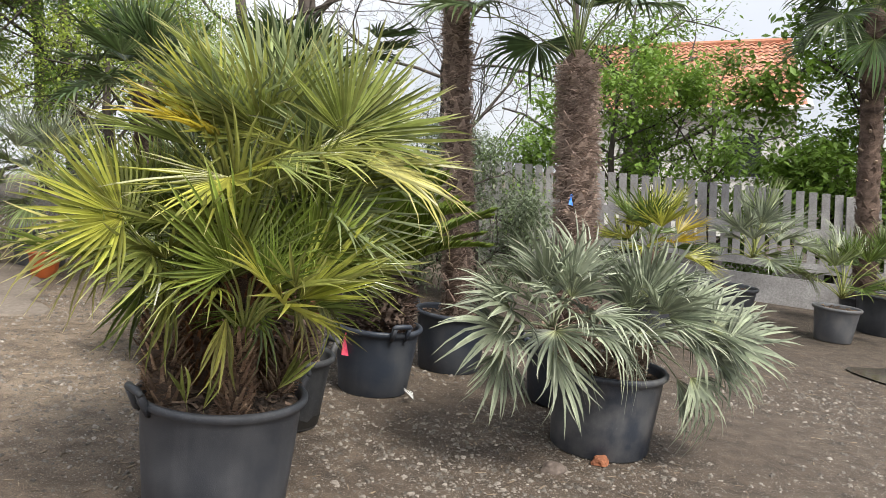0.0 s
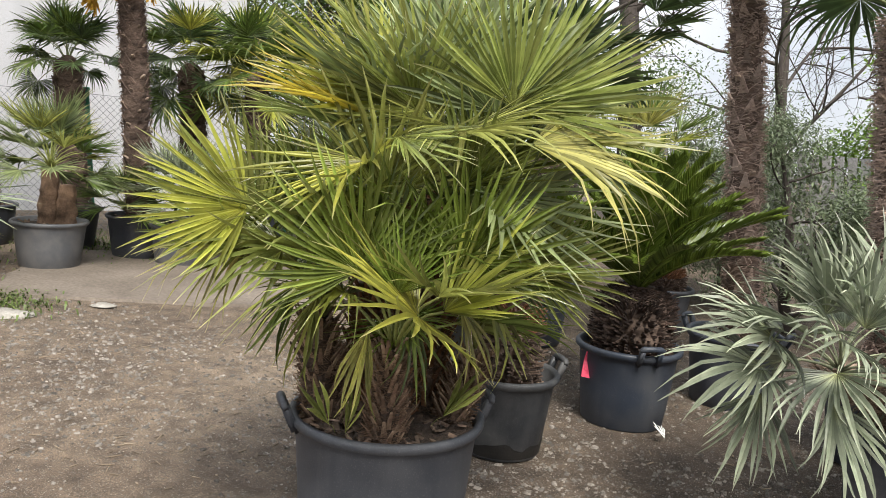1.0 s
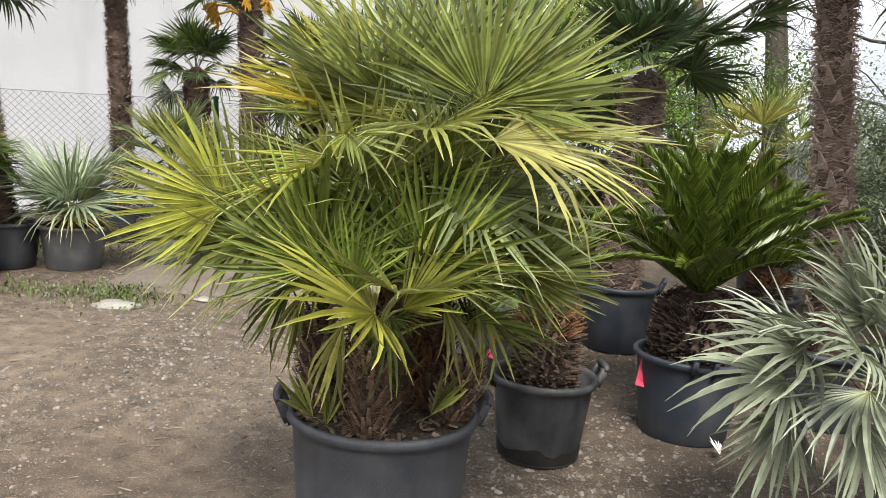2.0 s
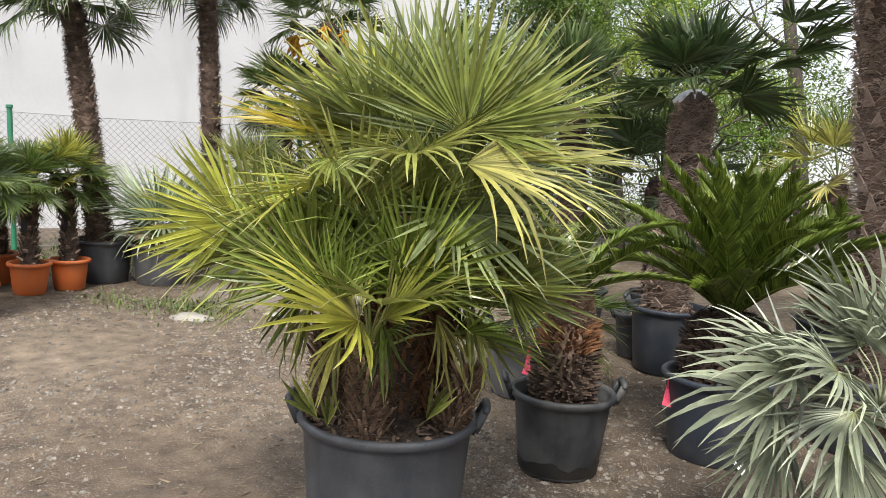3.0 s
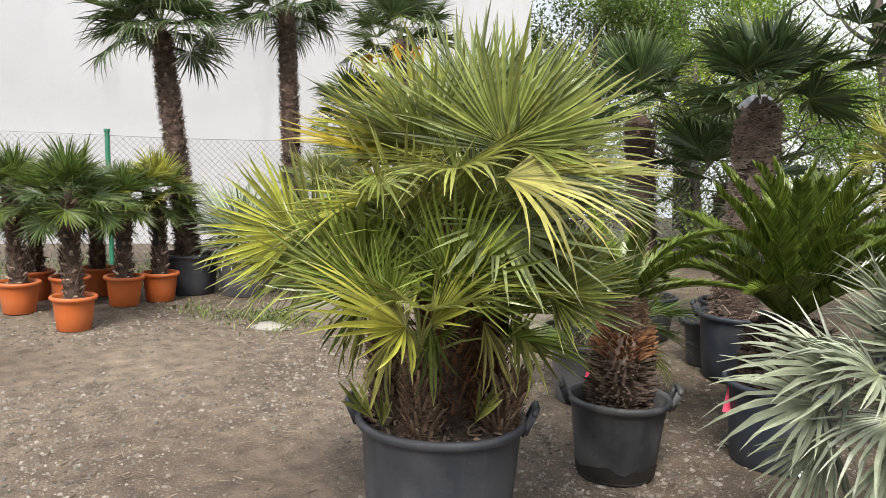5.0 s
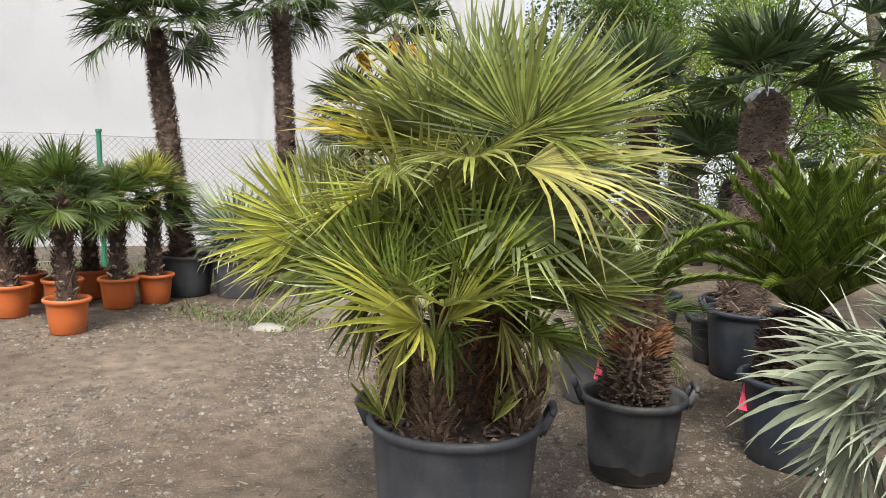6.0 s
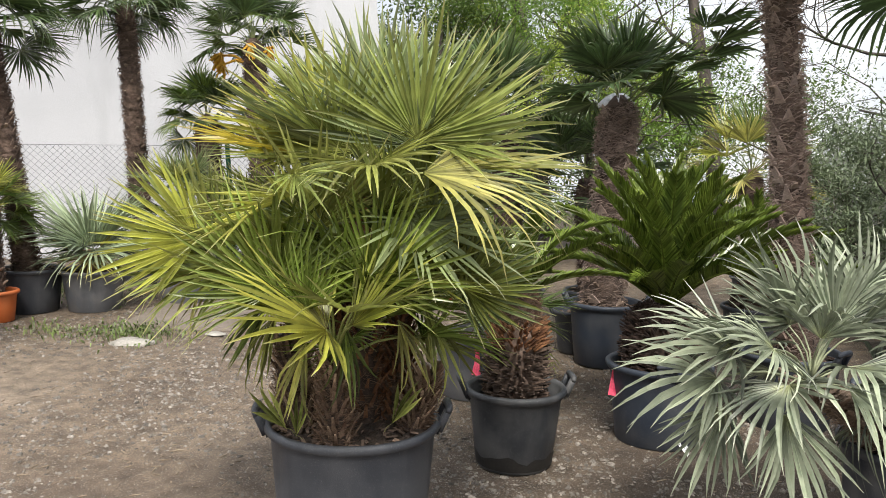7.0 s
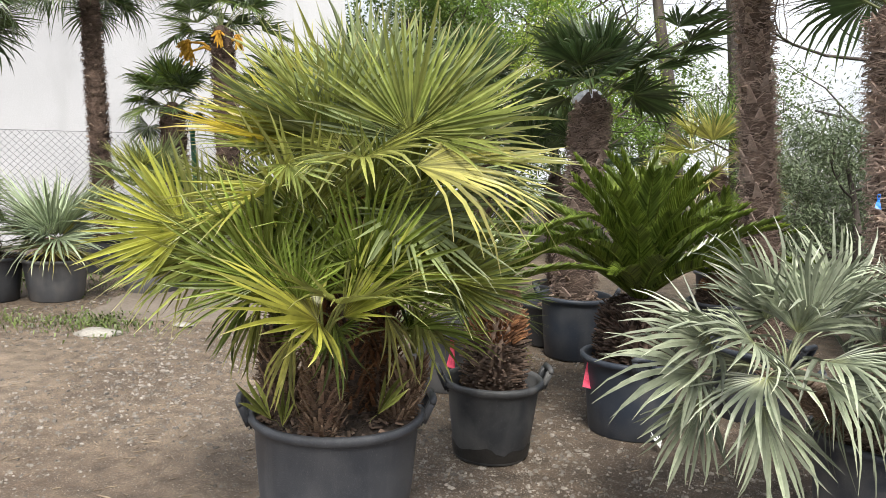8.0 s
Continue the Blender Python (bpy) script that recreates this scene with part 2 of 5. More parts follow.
MAT = {
    "ground": ground_material(),
    "wall": wall_material(),
    "green": leaf_material("fan_leaf_green", (0.41, 0.44, 0.15), (0.255, 0.31, 0.095), (0.62, 0.57, 0.36), (0.45, 0.44, 0.14), 0.26, 0.36),
    "yellow": leaf_material("fan_leaf_yellow", (0.50, 0.46, 0.10), (0.43, 0.42, 0.085), (0.6, 0.55, 0.3), (0.28, 0.34, 0.07)),
    "orange": leaf_material("fan_leaf_orange", (0.44, 0.40, 0.07), (0.50, 0.34, 0.03), (0.56, 0.42, 0.12), (0.42, 0.38, 0.06), 0.32, 0.35, 1.3, 0.55, 1.3),
    "straw": leaf_material("fan_leaf_straw", (0.40, 0.40, 0.12), (0.50, 0.46, 0.17), (0.62, 0.55, 0.32), (0.42, 0.42, 0.12)),
    "silver": leaf_material("fan_leaf_silver", (0.40, 0.42, 0.2), (0.325, 0.36, 0.28), (0.47, 0.48, 0.4), (0.235, 0.275, 0.2), 0.42, 0.12, 1.0, 0.4, 1.4),
    "lush": leaf_material("fan_leaf_lush", (0.36, 0.44, 0.14), (0.19, 0.28, 0.06), (0.54, 0.52, 0.28), (0.34, 0.4, 0.1), 0.26, 0.36),
    # darker copy of the green: shade inside the crown put into the colour
    "shaded": leaf_material("fan_leaf_shaded", (0.26, 0.31, 0.1), (0.16, 0.215, 0.06), (0.45, 0.42, 0.2), (0.23, 0.28, 0.075), 0.28, 0.36),
    "sage": leaf_material("fan_leaf_sage", (0.32, 0.38, 0.16), (0.225, 0.285, 0.125), (0.45, 0.43, 0.25), (0.33, 0.38, 0.2), 0.5, 0.2),
    "dark": leaf_material("fan_leaf_dark", (0.16, 0.21, 0.075), (0.082, 0.135, 0.055), (0.21, 0.21, 0.11), (0.13, 0.175, 0.065), 0.3, 0.25),
    "fresh": leaf_material("fan_leaf_fresh", (0.16, 0.22, 0.06), (0.10, 0.165, 0.04), (0.30, 0.28, 0.08), (0.18, 0.23, 0.05), 0.4, 0.25),
    "cycad": leaf_material("cycad_frond", (0.18, 0.21, 0.05), (0.095, 0.145, 0.025), (0.16, 0.21, 0.04), (0.17, 0.22, 0.036), 0.24, 0.15, 1.0, 0.55, 1.35),
    "spiky": leaf_material("yucca_leaf", (0.36, 0.42, 0.26), (0.30, 0.37, 0.28), (0.46, 0.45, 0.34), (0.36, 0.42, 0.24), 0.5, 0.15),
    "tree": leaf_material("tree_leaf", (0.15, 0.25, 0.04), (0.16, 0.27, 0.045), (0.18, 0.29, 0.05), (0.24, 0.36, 0.07), 0.5, 0.4, 0.6, 0.75, 1.2),
    "tree_dark": leaf_material("tree_leaf_dark", (0.09, 0.15, 0.035), (0.1, 0.165, 0.04), (0.12, 0.18, 0.045), (0.15, 0.2, 0.055), 0.5, 0.35, 0.6, 0.75, 1.2),
    "tree_young": leaf_material("tree_leaf_young", (0.30, 0.38, 0.06), (0.32, 0.40, 0.07), (0.34, 0.41, 0.08), (0.26, 0.35, 0.07), 0.5, 0.5, 0.6, 0.8, 1.15),
    "olive": leaf_material("olive_leaf", (0.15, 0.19, 0.11), (0.16, 0.2, 0.125), (0.24, 0.27, 0.18), (0.13, 0.17, 0.09), 0.5, 0.25, 0.6, 0.7, 1.2),
    "petiole": plain_material("leaf_stalk", (0.24, 0.27, 0.07), (0.36, 0.38, 0.12), 6.0, 0.5, 0.1),
    "petiole_silver": plain_material("leaf_stalk_silver", (0.22, 0.25, 0.15), (0.36, 0.38, 0.24), 6.0, 0.6, 0.1),
    "petiole_dark": plain_material("leaf_stalk_dark", (0.11, 0.14, 0.05), (0.2, 0.22, 0.08), 6.0, 0.5, 0.1),
    "fibre": plain_material("trunk_fibre", (0.045, 0.028, 0.02), (0.19, 0.13, 0.1), 5.0, 0.95, 0.8, 60.0, 0.02, 0.0, 0.35, (1, 1, 2.5)),
    "fibre_red": plain_material("crown_fibre", (0.1, 0.06, 0.038), (0.31, 0.2, 0.13), 9.0, 0.95, 0.8, 70.0, 0.015, 0.0, 0.4),
    "stub": plain_material("old_leaf_base", (0.16, 0.11, 0.08), (0.38, 0.29, 0.22), 14.0, 0.9, 0.5, 80.0, 0.006, 0.0, 0.4),
    "scale": plain_material("cycad_scale", (0.045, 0.03, 0.022), (0.16, 0.11, 0.082), 16.0, 0.85, 0.5, 80.0, 0.006, 0.0, 0.5),
    "scale_red": plain_material("cycad_scale_rust", (0.11, 0.045, 0.02), (0.27, 0.13, 0.06), 16.0, 0.9, 0.5, 80.0, 0.006, 0.0, 0.4),
    "soil": plain_material("bark_mulch", (0.03, 0.022, 0.017), (0.085, 0.06, 0.045), 22.0, 0.95, 0.9, 70.0, 0.02),
    "chip": plain_material("bark_chip", (0.07, 0.042, 0.03), (0.25, 0.18, 0.13), 10.0, 0.9, 0.4, 90.0, 0.004, 0.0, 0.5),
    "pot": pot_material("black_plastic", (0.034, 0.038, 0.047), (0.13, 0.13, 0.135), (0.3, 0.3, 0.3), 0.42),
    "pot_dusty": pot_material("dusty_black_plastic", (0.024, 0.027, 0.032), (0.13, 0.128, 0.125), (0.3, 0.3, 0.3), 0.75),
    "pot_grey": pot_material("weathered_grey_plastic", (0.10, 0.105, 0.115), (0.22, 0.21, 0.2), (0.35, 0.35, 0.35), 0.7),
    "pot_blue": pot_material("faded_blue_black_plastic", (0.026, 0.034, 0.05), (0.12, 0.12, 0.12), (0.28, 0.28, 0.28), 0.42),
    "pot_mud": pot_material("mud_stained_plastic", (0.03, 0.037, 0.052), (0.19, 0.185, 0.18), (0.3, 0.3, 0.3), 0.85),
    "apron": plain_material("worn_concrete_apron", (0.115, 0.092, 0.072), (0.205, 0.172, 0.14), 1.5, 0.9, 0.5, 40.0, 0.008),
    "scale_black": plain_material("cycad_scale_black", (0.022, 0.014, 0.011), (0.095, 0.06, 0.045), 16.0, 0.85, 0.5, 80.0, 0.006, 0.0, 0.5),
    "pot_orange": pot_material("terracotta_plastic", (0.52, 0.125, 0.03), (0.38, 0.16, 0.075), (0.6, 0.3, 0.15), 0.4),
    "damp": plain_material("damp_dirt_crust", (0.006, 0.006, 0.006), (0.02, 0.018, 0.016), 9.0, 0.55, 0.3),
    "tag": plain_material("pink_ribbon", (0.72, 0.05, 0.12), (0.9, 0.12, 0.2), 20.0, 0.45, 0.1),
    "blue": plain_material("blue_ribbon", (0.02, 0.16, 0.62), (0.03, 0.24, 0.8), 20.0, 0.4, 0.1),
    "wrap": plain_material("clear_film", (0.5, 0.52, 0.56), (0.85, 0.87, 0.9), 12.0, 0.2, 0.6, 40.0, 0.01),
    "label": plain_material("black_label", (0.02, 0.02, 0.02), (0.04, 0.04, 0.04), 9.0, 0.5, 0.1),
    "paper": plain_material("white_label", (0.7, 0.72, 0.7), (0.8, 0.82, 0.8), 9.0, 0.5, 0.1),
    "post": plain_material("green_painted_steel", (0.02, 0.14, 0.075), (0.035, 0.2, 0.115), 6.0, 0.45, 0.1),
    "wire": plain_material("galvanised_wire", (0.10, 0.105, 0.11), (0.19, 0.195, 0.2), 6.0, 0.5, 0.1, 90.0, 0.001, 0.4),
    "concrete": plain_material("weathered_concrete", (0.22, 0.21, 0.205), (0.38, 0.37, 0.365), 3.0, 0.92, 0.5, 50.0, 0.008, 0.0, 0.12),
    "slab": plain_material("pale_stone", (0.2, 0.185, 0.16), (0.36, 0.34, 0.3), 5.0, 0.9, 0.4, 50.0, 0.006),
    "pebble": plain_material("pebbles", (0.105, 0.09, 0.075), (0.245, 0.22, 0.19), 30.0, 0.9, 0.3, 120.0, 0.002, 0.0, 0.55),
    "straw_bit": plain_material("dry_litter", (0.11, 0.08, 0.055), (0.26, 0.205, 0.145), 12.0, 0.9, 0.2, 90.0, 0.002, 0.0, 0.5),
    "hair": plain_material("palm_hair", (0.2, 0.14, 0.11), (0.42, 0.325, 0.27), 5.0, 0.95, 0.3, 60.0, 0.01, 0.0, 0.45),
    "stub_dark": plain_material("brown_leaf_base", (0.13, 0.07, 0.045), (0.42, 0.30, 0.2), 14.0, 0.9, 0.5, 80.0, 0.006, 0.0, 0.5),
    "stone": plain_material("brown_stone", (0.08, 0.062, 0.05), (0.17, 0.135, 0.115), 18.0, 0.9, 0.5, 60.0, 0.006),
    "brick": plain_material("red_brick_lump", (0.19, 0.07, 0.035), (0.3, 0.115, 0.055), 18.0, 0.9, 0.6, 60.0, 0.008),
    "bark": plain_material("tree_bark", (0.035, 0.028, 0.024), (0.11, 0.09, 0.078), 4.0, 0.95, 0.9, 22.0, 0.03, 0.0, 0.0, (1, 1, 0.25)),
    "tile": plain_material("clay_roof_tile", (0.36, 0.135, 0.075), (0.5, 0.25, 0.16), 1.3, 0.85, 0.3, 12.0, 0.01, 0.0, 0.22),
    "plaster": plain_material("pale_plaster", (0.62, 0.6, 0.56), (0.74, 0.72, 0.68), 0.8, 0.9, 0.3, 20.0, 0.01),
    "timber": plain_material("white_painted_board", (0.66, 0.66, 0.66), (0.78, 0.78, 0.78), 2.0, 0.6, 0.2),
    "pane": plain_material("dark_glass_pane", (0.03, 0.035, 0.04), (0.06, 0.065, 0.07), 2.0, 0.08, 0.0),
    "flower": plain_material("palm_flower", (0.42, 0.2, 0.015), (0.62, 0.36, 0.03), 30.0, 0.8, 0.6, 90.0, 0.01),
    "weed": leaf_material("weed_leaf", (0.11, 0.15, 0.04), (0.11, 0.17, 0.04), (0.18, 0.2, 0.07), (0.2, 0.2, 0.08), 0.5, 0.3, 0.6),
    "water": plain_material("puddle_water", (0.06, 0.05, 0.04), (0.08, 0.07, 0.055), 3.0, 0.1, 0.02),
}


# ---- builders ----
RNG = random.Random(7)


def rnd(a, b):
    return RNG.uniform(a, b)


class Shape:
    """Gathers vertices, faces and blade coordinates for one mesh."""

    def __init__(self):
        self.v, self.f, self.u = [], [], []

    def add(self, verts, faces, uvs=None):
        o = len(self.v)
        self.v.extend(verts)
        self.f.extend([tuple(i + o for i in f) for f in faces])
        self.u.extend(uvs if uvs else [(0.5, 0.5)] * len(verts))

    def tube(self, pts, radii, sides=6, cap=True):
        """A round bar along the points."""
        pts = [Vector(p) for p in pts]
        rings = []
        for i, p in enumerate(pts):
            d = (pts[min(i + 1, len(pts) - 1)] - pts[max(i - 1, 0)]).normalized()
            a = d.cross(Vector((0.31, 0.17, 0.93) if abs(d.z) < 0.9 else (1, 0.1, 0))).normalized()
            b = d.cross(a)
            rings.append([p + (a * math.cos(2 * math.pi * k / sides) + b * math.sin(2 * math.pi * k / sides)) * radii[i] for k in range(sides)])
        faces = []
        for i in range(len(pts) - 1):
            for k in range(sides):
                k2 = (k + 1) % sides
                faces.append((i * sides + k, i * sides + k2, (i + 1) * sides + k2, (i + 1) * sides + k))
        if cap:
            faces.append(tuple(range(sides - 1, -1, -1)))
            faces.append(tuple((len(pts) - 1) * sides + k for k in range(sides)))
        self.add([v for r in rings for v in r], faces)

    def box(self, m, sx, sy, sz):
        c = [m @ Vector((x * sx / 2, y * sy / 2, z * sz / 2)) for x in (-1, 1) for y in (-1, 1) for z in (-1, 1)]
        self.add(c, [(0, 1, 3, 2), (4, 6, 7, 5), (0, 4, 5, 1), (2, 3, 7, 6), (0, 2, 6, 4), (1, 5, 7, 3)])

    def lathe(self, profile, sides=48, wobble=0.0):
        n = len(profile)
        verts = []
        for k in range(sides):
            a = 2 * math.pi * k / sides
            g = 1 + wobble * noise.noise((math.cos(a) * 1.3, math.sin(a) * 1.3, profile[0][0] * 5))
            verts += [(r * math.cos(a) * g, r * math.sin(a) * g, z) for r, z in profile]
        faces = []
        for k in range(sides):
            k2 = (k + 1) % sides
            for i in range(n - 1):
                if profile[i] == profile[i + 1]:
                    continue
                faces.append((k * n + i, k2 * n + i, k2 * n + i + 1, k * n + i + 1))
        self.add(verts, faces)

    def mesh(self, name, mat, smooth=False):
        me = bpy.data.meshes.new(name)
        me.from_pydata([tuple(v) for v in self.v], [], self.f)
        uv = me.uv_layers.new(name="UVMap")
        idx = np.empty(len(me.loops), dtype=np.int32)
        me.loops.foreach_get("vertex_index", idx)
        uv.data.foreach_set("uv", np.asarray(self.u, dtype=np.float32)[idx].ravel())
        if smooth:
            me.polygons.foreach_set("use_smooth", [True] * len(me.polygons))
        me.materials.append(MAT[mat])
        me.update()
        return me


def part(name, shape, mat, parent, label="", smooth=False, at=None):
    me = shape if isinstance(shape, bpy.types.Mesh) else shape.mesh(name, mat, smooth)
    ob = new(name, me)
    ob.parent = parent
    if at is not None:
        ob.matrix_basis = at
    if name in ("leaf_base", "trunk_fibre", "trunk_scale", "mulch", "crown", "mesh", "shaggy_fibre"):
        ob["kind"] = "stuff"
    return tagged(ob, label)


def settle(at, stance):
    """From the plan to the sloping yard: lying on the slope, upright on it, or already in place."""
    at = Matrix.Identity(4) if at is None else at
    if stance == "upright":
        return Matrix.Translation((SLOPE @ at).translation) @ at.to_3x3().to_4x4()
    return at if stance == "placed" else SLOPE @ at


def thing(name, label, category, group="", at=None, kind="", stance="slope"):
    ob = new(name)
    ob.empty_display_size = 0.1
    ob.matrix_basis = settle(at, stance)
    return tagged(ob, label, category, group, kind)


def solid(name, shape, mat, label, category, group="", kind="", at=None, smooth=False, stance="slope"):
    ob = new(name, shape.mesh(name, mat, smooth))
    ob.matrix_basis = settle(at, stance)
    return tagged(ob, label, category, group, kind)


# ---- leaves ----
def fan_shape(n, spread, split, cup, droop, seed, width=1.0, thin=0.25, bend=0.06):
    """A pleated fan of n blades, one unit long, hub at the origin, middle along +y, upper face +z."""
    r = random.Random(seed)
    s = Shape()
    da = radians(spread) / n
    for i in range(n):
        a = radians(spread) * ((i + 0.5) / n - 0.5) + r.uniform(-0.15, 0.15) * da
        side = abs(a) / (radians(spread) / 2)
        length = (1.0 - 0.28 * side ** 2) * r.uniform(0.78, 1.05)
        tilt = r.uniform(-0.16, 0.16)
        sp = split * r.uniform(0.85, 1.15)
        fall = droop * r.uniform(0.2, 1.7) + (0.25 * r.random() if r.random() < 0.08 else 0)
        sway = r.uniform(-bend, bend)
        twist = r.uniform(-0.5, 0.5)
        verts, uvs, faces = [], [], []
        steps = (0.015, sp * 0.55, sp, sp + (1 - sp) * 0.4, sp + (1 - sp) * 0.75, 1.0)
        for j, t in enumerate(steps):
            rad = length * t
            wide = 2 * rad * math.tan(da / 2) * width if t <= sp else 2 * length * sp * math.tan(da / 2) * width * (1 - ((t - sp) / (1 - sp)) ** 2.0) + 0.0015
            free = max(0.0, (t - sp) / (1 - sp))
            ang = a + sway * free ** 2
            z = cup * rad * (0.25 + 0.9 * side ** 1.5) + tilt * rad * free - fall * free ** 2.0 * length - droop * 0.35 * t * t
            rad2 = rad * (1 - 0.35 * fall * free)
            c = Vector((math.sin(ang) * rad2, math.cos(ang) * rad2, z))
            across = Vector((math.cos(ang), -math.sin(ang), twist * free * 0.8)).normalized()
            fold = wide * (0.55 if t <= sp else 0.42)
            verts += [c - across * wide / 2 + Vector((0, 0, fold * 0.5)), c - Vector((0, 0, fold * 0.5)), c + across * wide / 2 + Vector((0, 0, fold * 0.5))]
            uvs += [(t, 0.0), (t, 0.5), (t, 1.0)]
        for j in range(len(steps) - 1):
            b = j * 3
            faces += [(b, b + 1, b + 4, b + 3), (b + 1, b + 2, b + 5, b + 4)]
        s.add(verts, faces, uvs)
    return s


FANS = {}


def fan_mesh(kind, style, variant):
    key = (kind, style, variant)
    if key not in FANS:
        sd = 11 * variant + 3
        if style == "broad":
            sh = fan_shape(33, 178, 0.37, 0.42, 0.055, sd, 1.12)
        elif style == "stiff":
            sh = fan_shape(29, 152, 0.37, 0.44, 0.03, sd, 1.12)
        elif style == "hang":
            sh = fan_shape(26, 140, 0.33, 0.2, 0.36, sd, 1.15, 0.25, 0.14)
        elif style == "narrow":
            sh = fan_shape(21, 104, 0.37, 0.42, 0.06, sd, 1.12)
        elif style == "arch":
            sh = fan_shape(27, 120, 0.34, 0.2, 0.24, sd, 1.15, 0.25, 0.1)
        elif style == "disc":
            sh = fan_shape(36, 230, 0.42, 0.3, 0.07, sd, 1.0)
        elif style == "strand":
            sh = fan_shape(7, 46, 0.34, 0.2, 0.2, sd, 1.1, 0.25, 0.16)
        elif style == "silver_fan":
            sh = fan_shape(23, 156, 0.40, 0.32, 0.2, sd, 1.08, 0.25, 0.1)
        elif style == "silver_narrow":
            sh = fan_shape(17, 96, 0.42, 0.3, 0.14, sd, 1.08, 0.25, 0.08)
        elif style == "silver_hang":
            sh = fan_shape(20, 124, 0.38, 0.16, 0.46, sd, 1.1, 0.25, 0.12)
        elif style == "young":
            sh = fan_shape(4, 34, 0.5, 0.4, 0.1, sd, 1.0)
        elif style == "plate":
            sh = fan_shape(36, 205, 0.6, 0.24, 0.05, sd, 1.0)
        elif style == "thin":
            sh = fan_shape(24, 190, 0.30, 0.25, 0.16, sd, 0.8)
        else:
            sh = fan_shape(38, 240, 0.46, 0.18, 0.2, sd, 0.95)
        FANS[key] = sh.mesh("leaf", kind)
    return FANS[key]


def frame_of(hub, aim, up, size):
    y = Vector(aim).normalized()
    z = Vector(up) - y * y.dot(Vector(up))
    if z.length < 1e-3:
        z = Vector((0, 0, 1)) - y * y.z
    z.normalize()
    x = y.cross(z)
    m = Matrix((x, y, z)).transposed().to_4x4()
    return Matrix.Translation(hub) @ m @ Matrix.Diagonal((size, size, size, 1))


STALK = {}


def stalk_mesh(mat):
    """A leaf stalk one unit long along +y, arched a little."""
    if mat not in STALK:
        s = Shape()
        s.tube([(0, t, 0.07 * math.sin(math.pi * t)) for t in (0, 0.25, 0.5, 0.75, 1.0)], [0.016, 0.012, 0.010, 0.0085, 0.007], 5)
        STALK[mat] = s.mesh("stalk", mat, True)
    return STALK[mat]


def leaf(palm, root, hub, aim, up, size, kind="green", style="broad", stalk="petiole"):
    """One fan leaf with its stalk from the crown to the hub, as parts of the palm."""
    ob = part("leaf", fan_mesh(kind, style, RNG.randrange(4)), kind, palm, at=frame_of(Vector(hub), aim, up, size))
    d = Vector(hub) - Vector(root)
    if d.length > 0.03:
        m = frame_of(Vector(root), d, (0, 0, 1), d.length)
        thick = min(1.6, max(0.5, 0.55 / d.length)) * d.length
        part("stalk", stalk_mesh(stalk), stalk, palm, at=m @ Matrix.Diagonal((thick / d.length, 1, thick / d.length, 1)))
    return ob


def crown(palm, at, count, reach, size, kinds, low=-40, high=80, style=("broad",), stalk="petiole", lean=(0, 0, 0), turn=0.0):
    """Leaves all round a growing point, from hanging ones low down to upright ones in the heart."""
    at = Vector(at)
    for i in range(count):
        az = turn + i * 2.399963 + rnd(-0.2, 0.2)
        k = (i + 0.5) / count
        el = radians(low + (high - low) * k ** 0.8 + rnd(-7, 7))
        d = Vector((math.cos(az) * math.cos(el), math.sin(az) * math.cos(el), math.sin(el))) + Vector(lean)
        d.normalize()
        length = reach * rnd(0.8, 1.15)
        hub = at + d * length
        sag = d + Vector((0, 0, -0.25 - 0.25 * (1 - k) + rnd(-0.15, 0.15)))
        up = Vector((0, 0, 1)) * 1.0 - d * 0.35 + Vector((rnd(-0.25, 0.25), rnd(-0.25, 0.25), 0))
        leaf(palm, at, hub, sag, up, size * rnd(0.8, 1.12), RNG.choice(kinds), RNG.choice(style), stalk)


# ---- pots ----
def pot_shape(rb, rt, h):
    """A tub with a foot ring, a moulded band, a rolled rim and a wall of real thickness."""
    k = (rt - rb) / h
    s = Shape()
    s.lathe([(0.0, 0.012), (rb - 0.03, 0.012), (rb - 0.02, 0.0), (rb - 0.006, 0.0), (rb, 0.008), (rb + k * h * 0.45, h * 0.45), (rt - 0.006, h - 0.045), (rt - 0.004, h - 0.04), (rt - 0.004, h - 0.04),
             (rt + 0.012, h - 0.037), (rt + 0.012, h - 0.037), (rt + 0.02, h - 0.026), (rt + 0.021, h - 0.01), (rt + 0.012, h), (rt - 0.004, h - 0.001), (rt - 0.012, h - 0.02), (rb + k * h * 0.5 - 0.012, h * 0.5), (0.0, h * 0.5)], 64, 0.02)
    return s


def handle_shape():
    """A moulded lug: two stout flat arms rising from the rim to a thick grip, with a slot between."""
    s = Shape()
    for y in (-0.052, 0.052):
        s.box(pose(0.022, y, -0.005, 0, 24, 0), 0.03, 0.024, 0.095)
        s.tube([(-0.004, y, -0.06), (0.014, y, -0.03), (0.03, y, 0.012), (0.042, y, 0.04)], [0.009, 0.014, 0.016, 0.015], 8)
    s.tube([(0.042, -0.07, 0.036), (0.046, -0.05, 0.048), (0.048, 0.0, 0.05), (0.046, 0.05, 0.048), (0.042, 0.07, 0.036)], [0.012, 0.017, 0.017, 0.017, 0.012], 8)
    return s


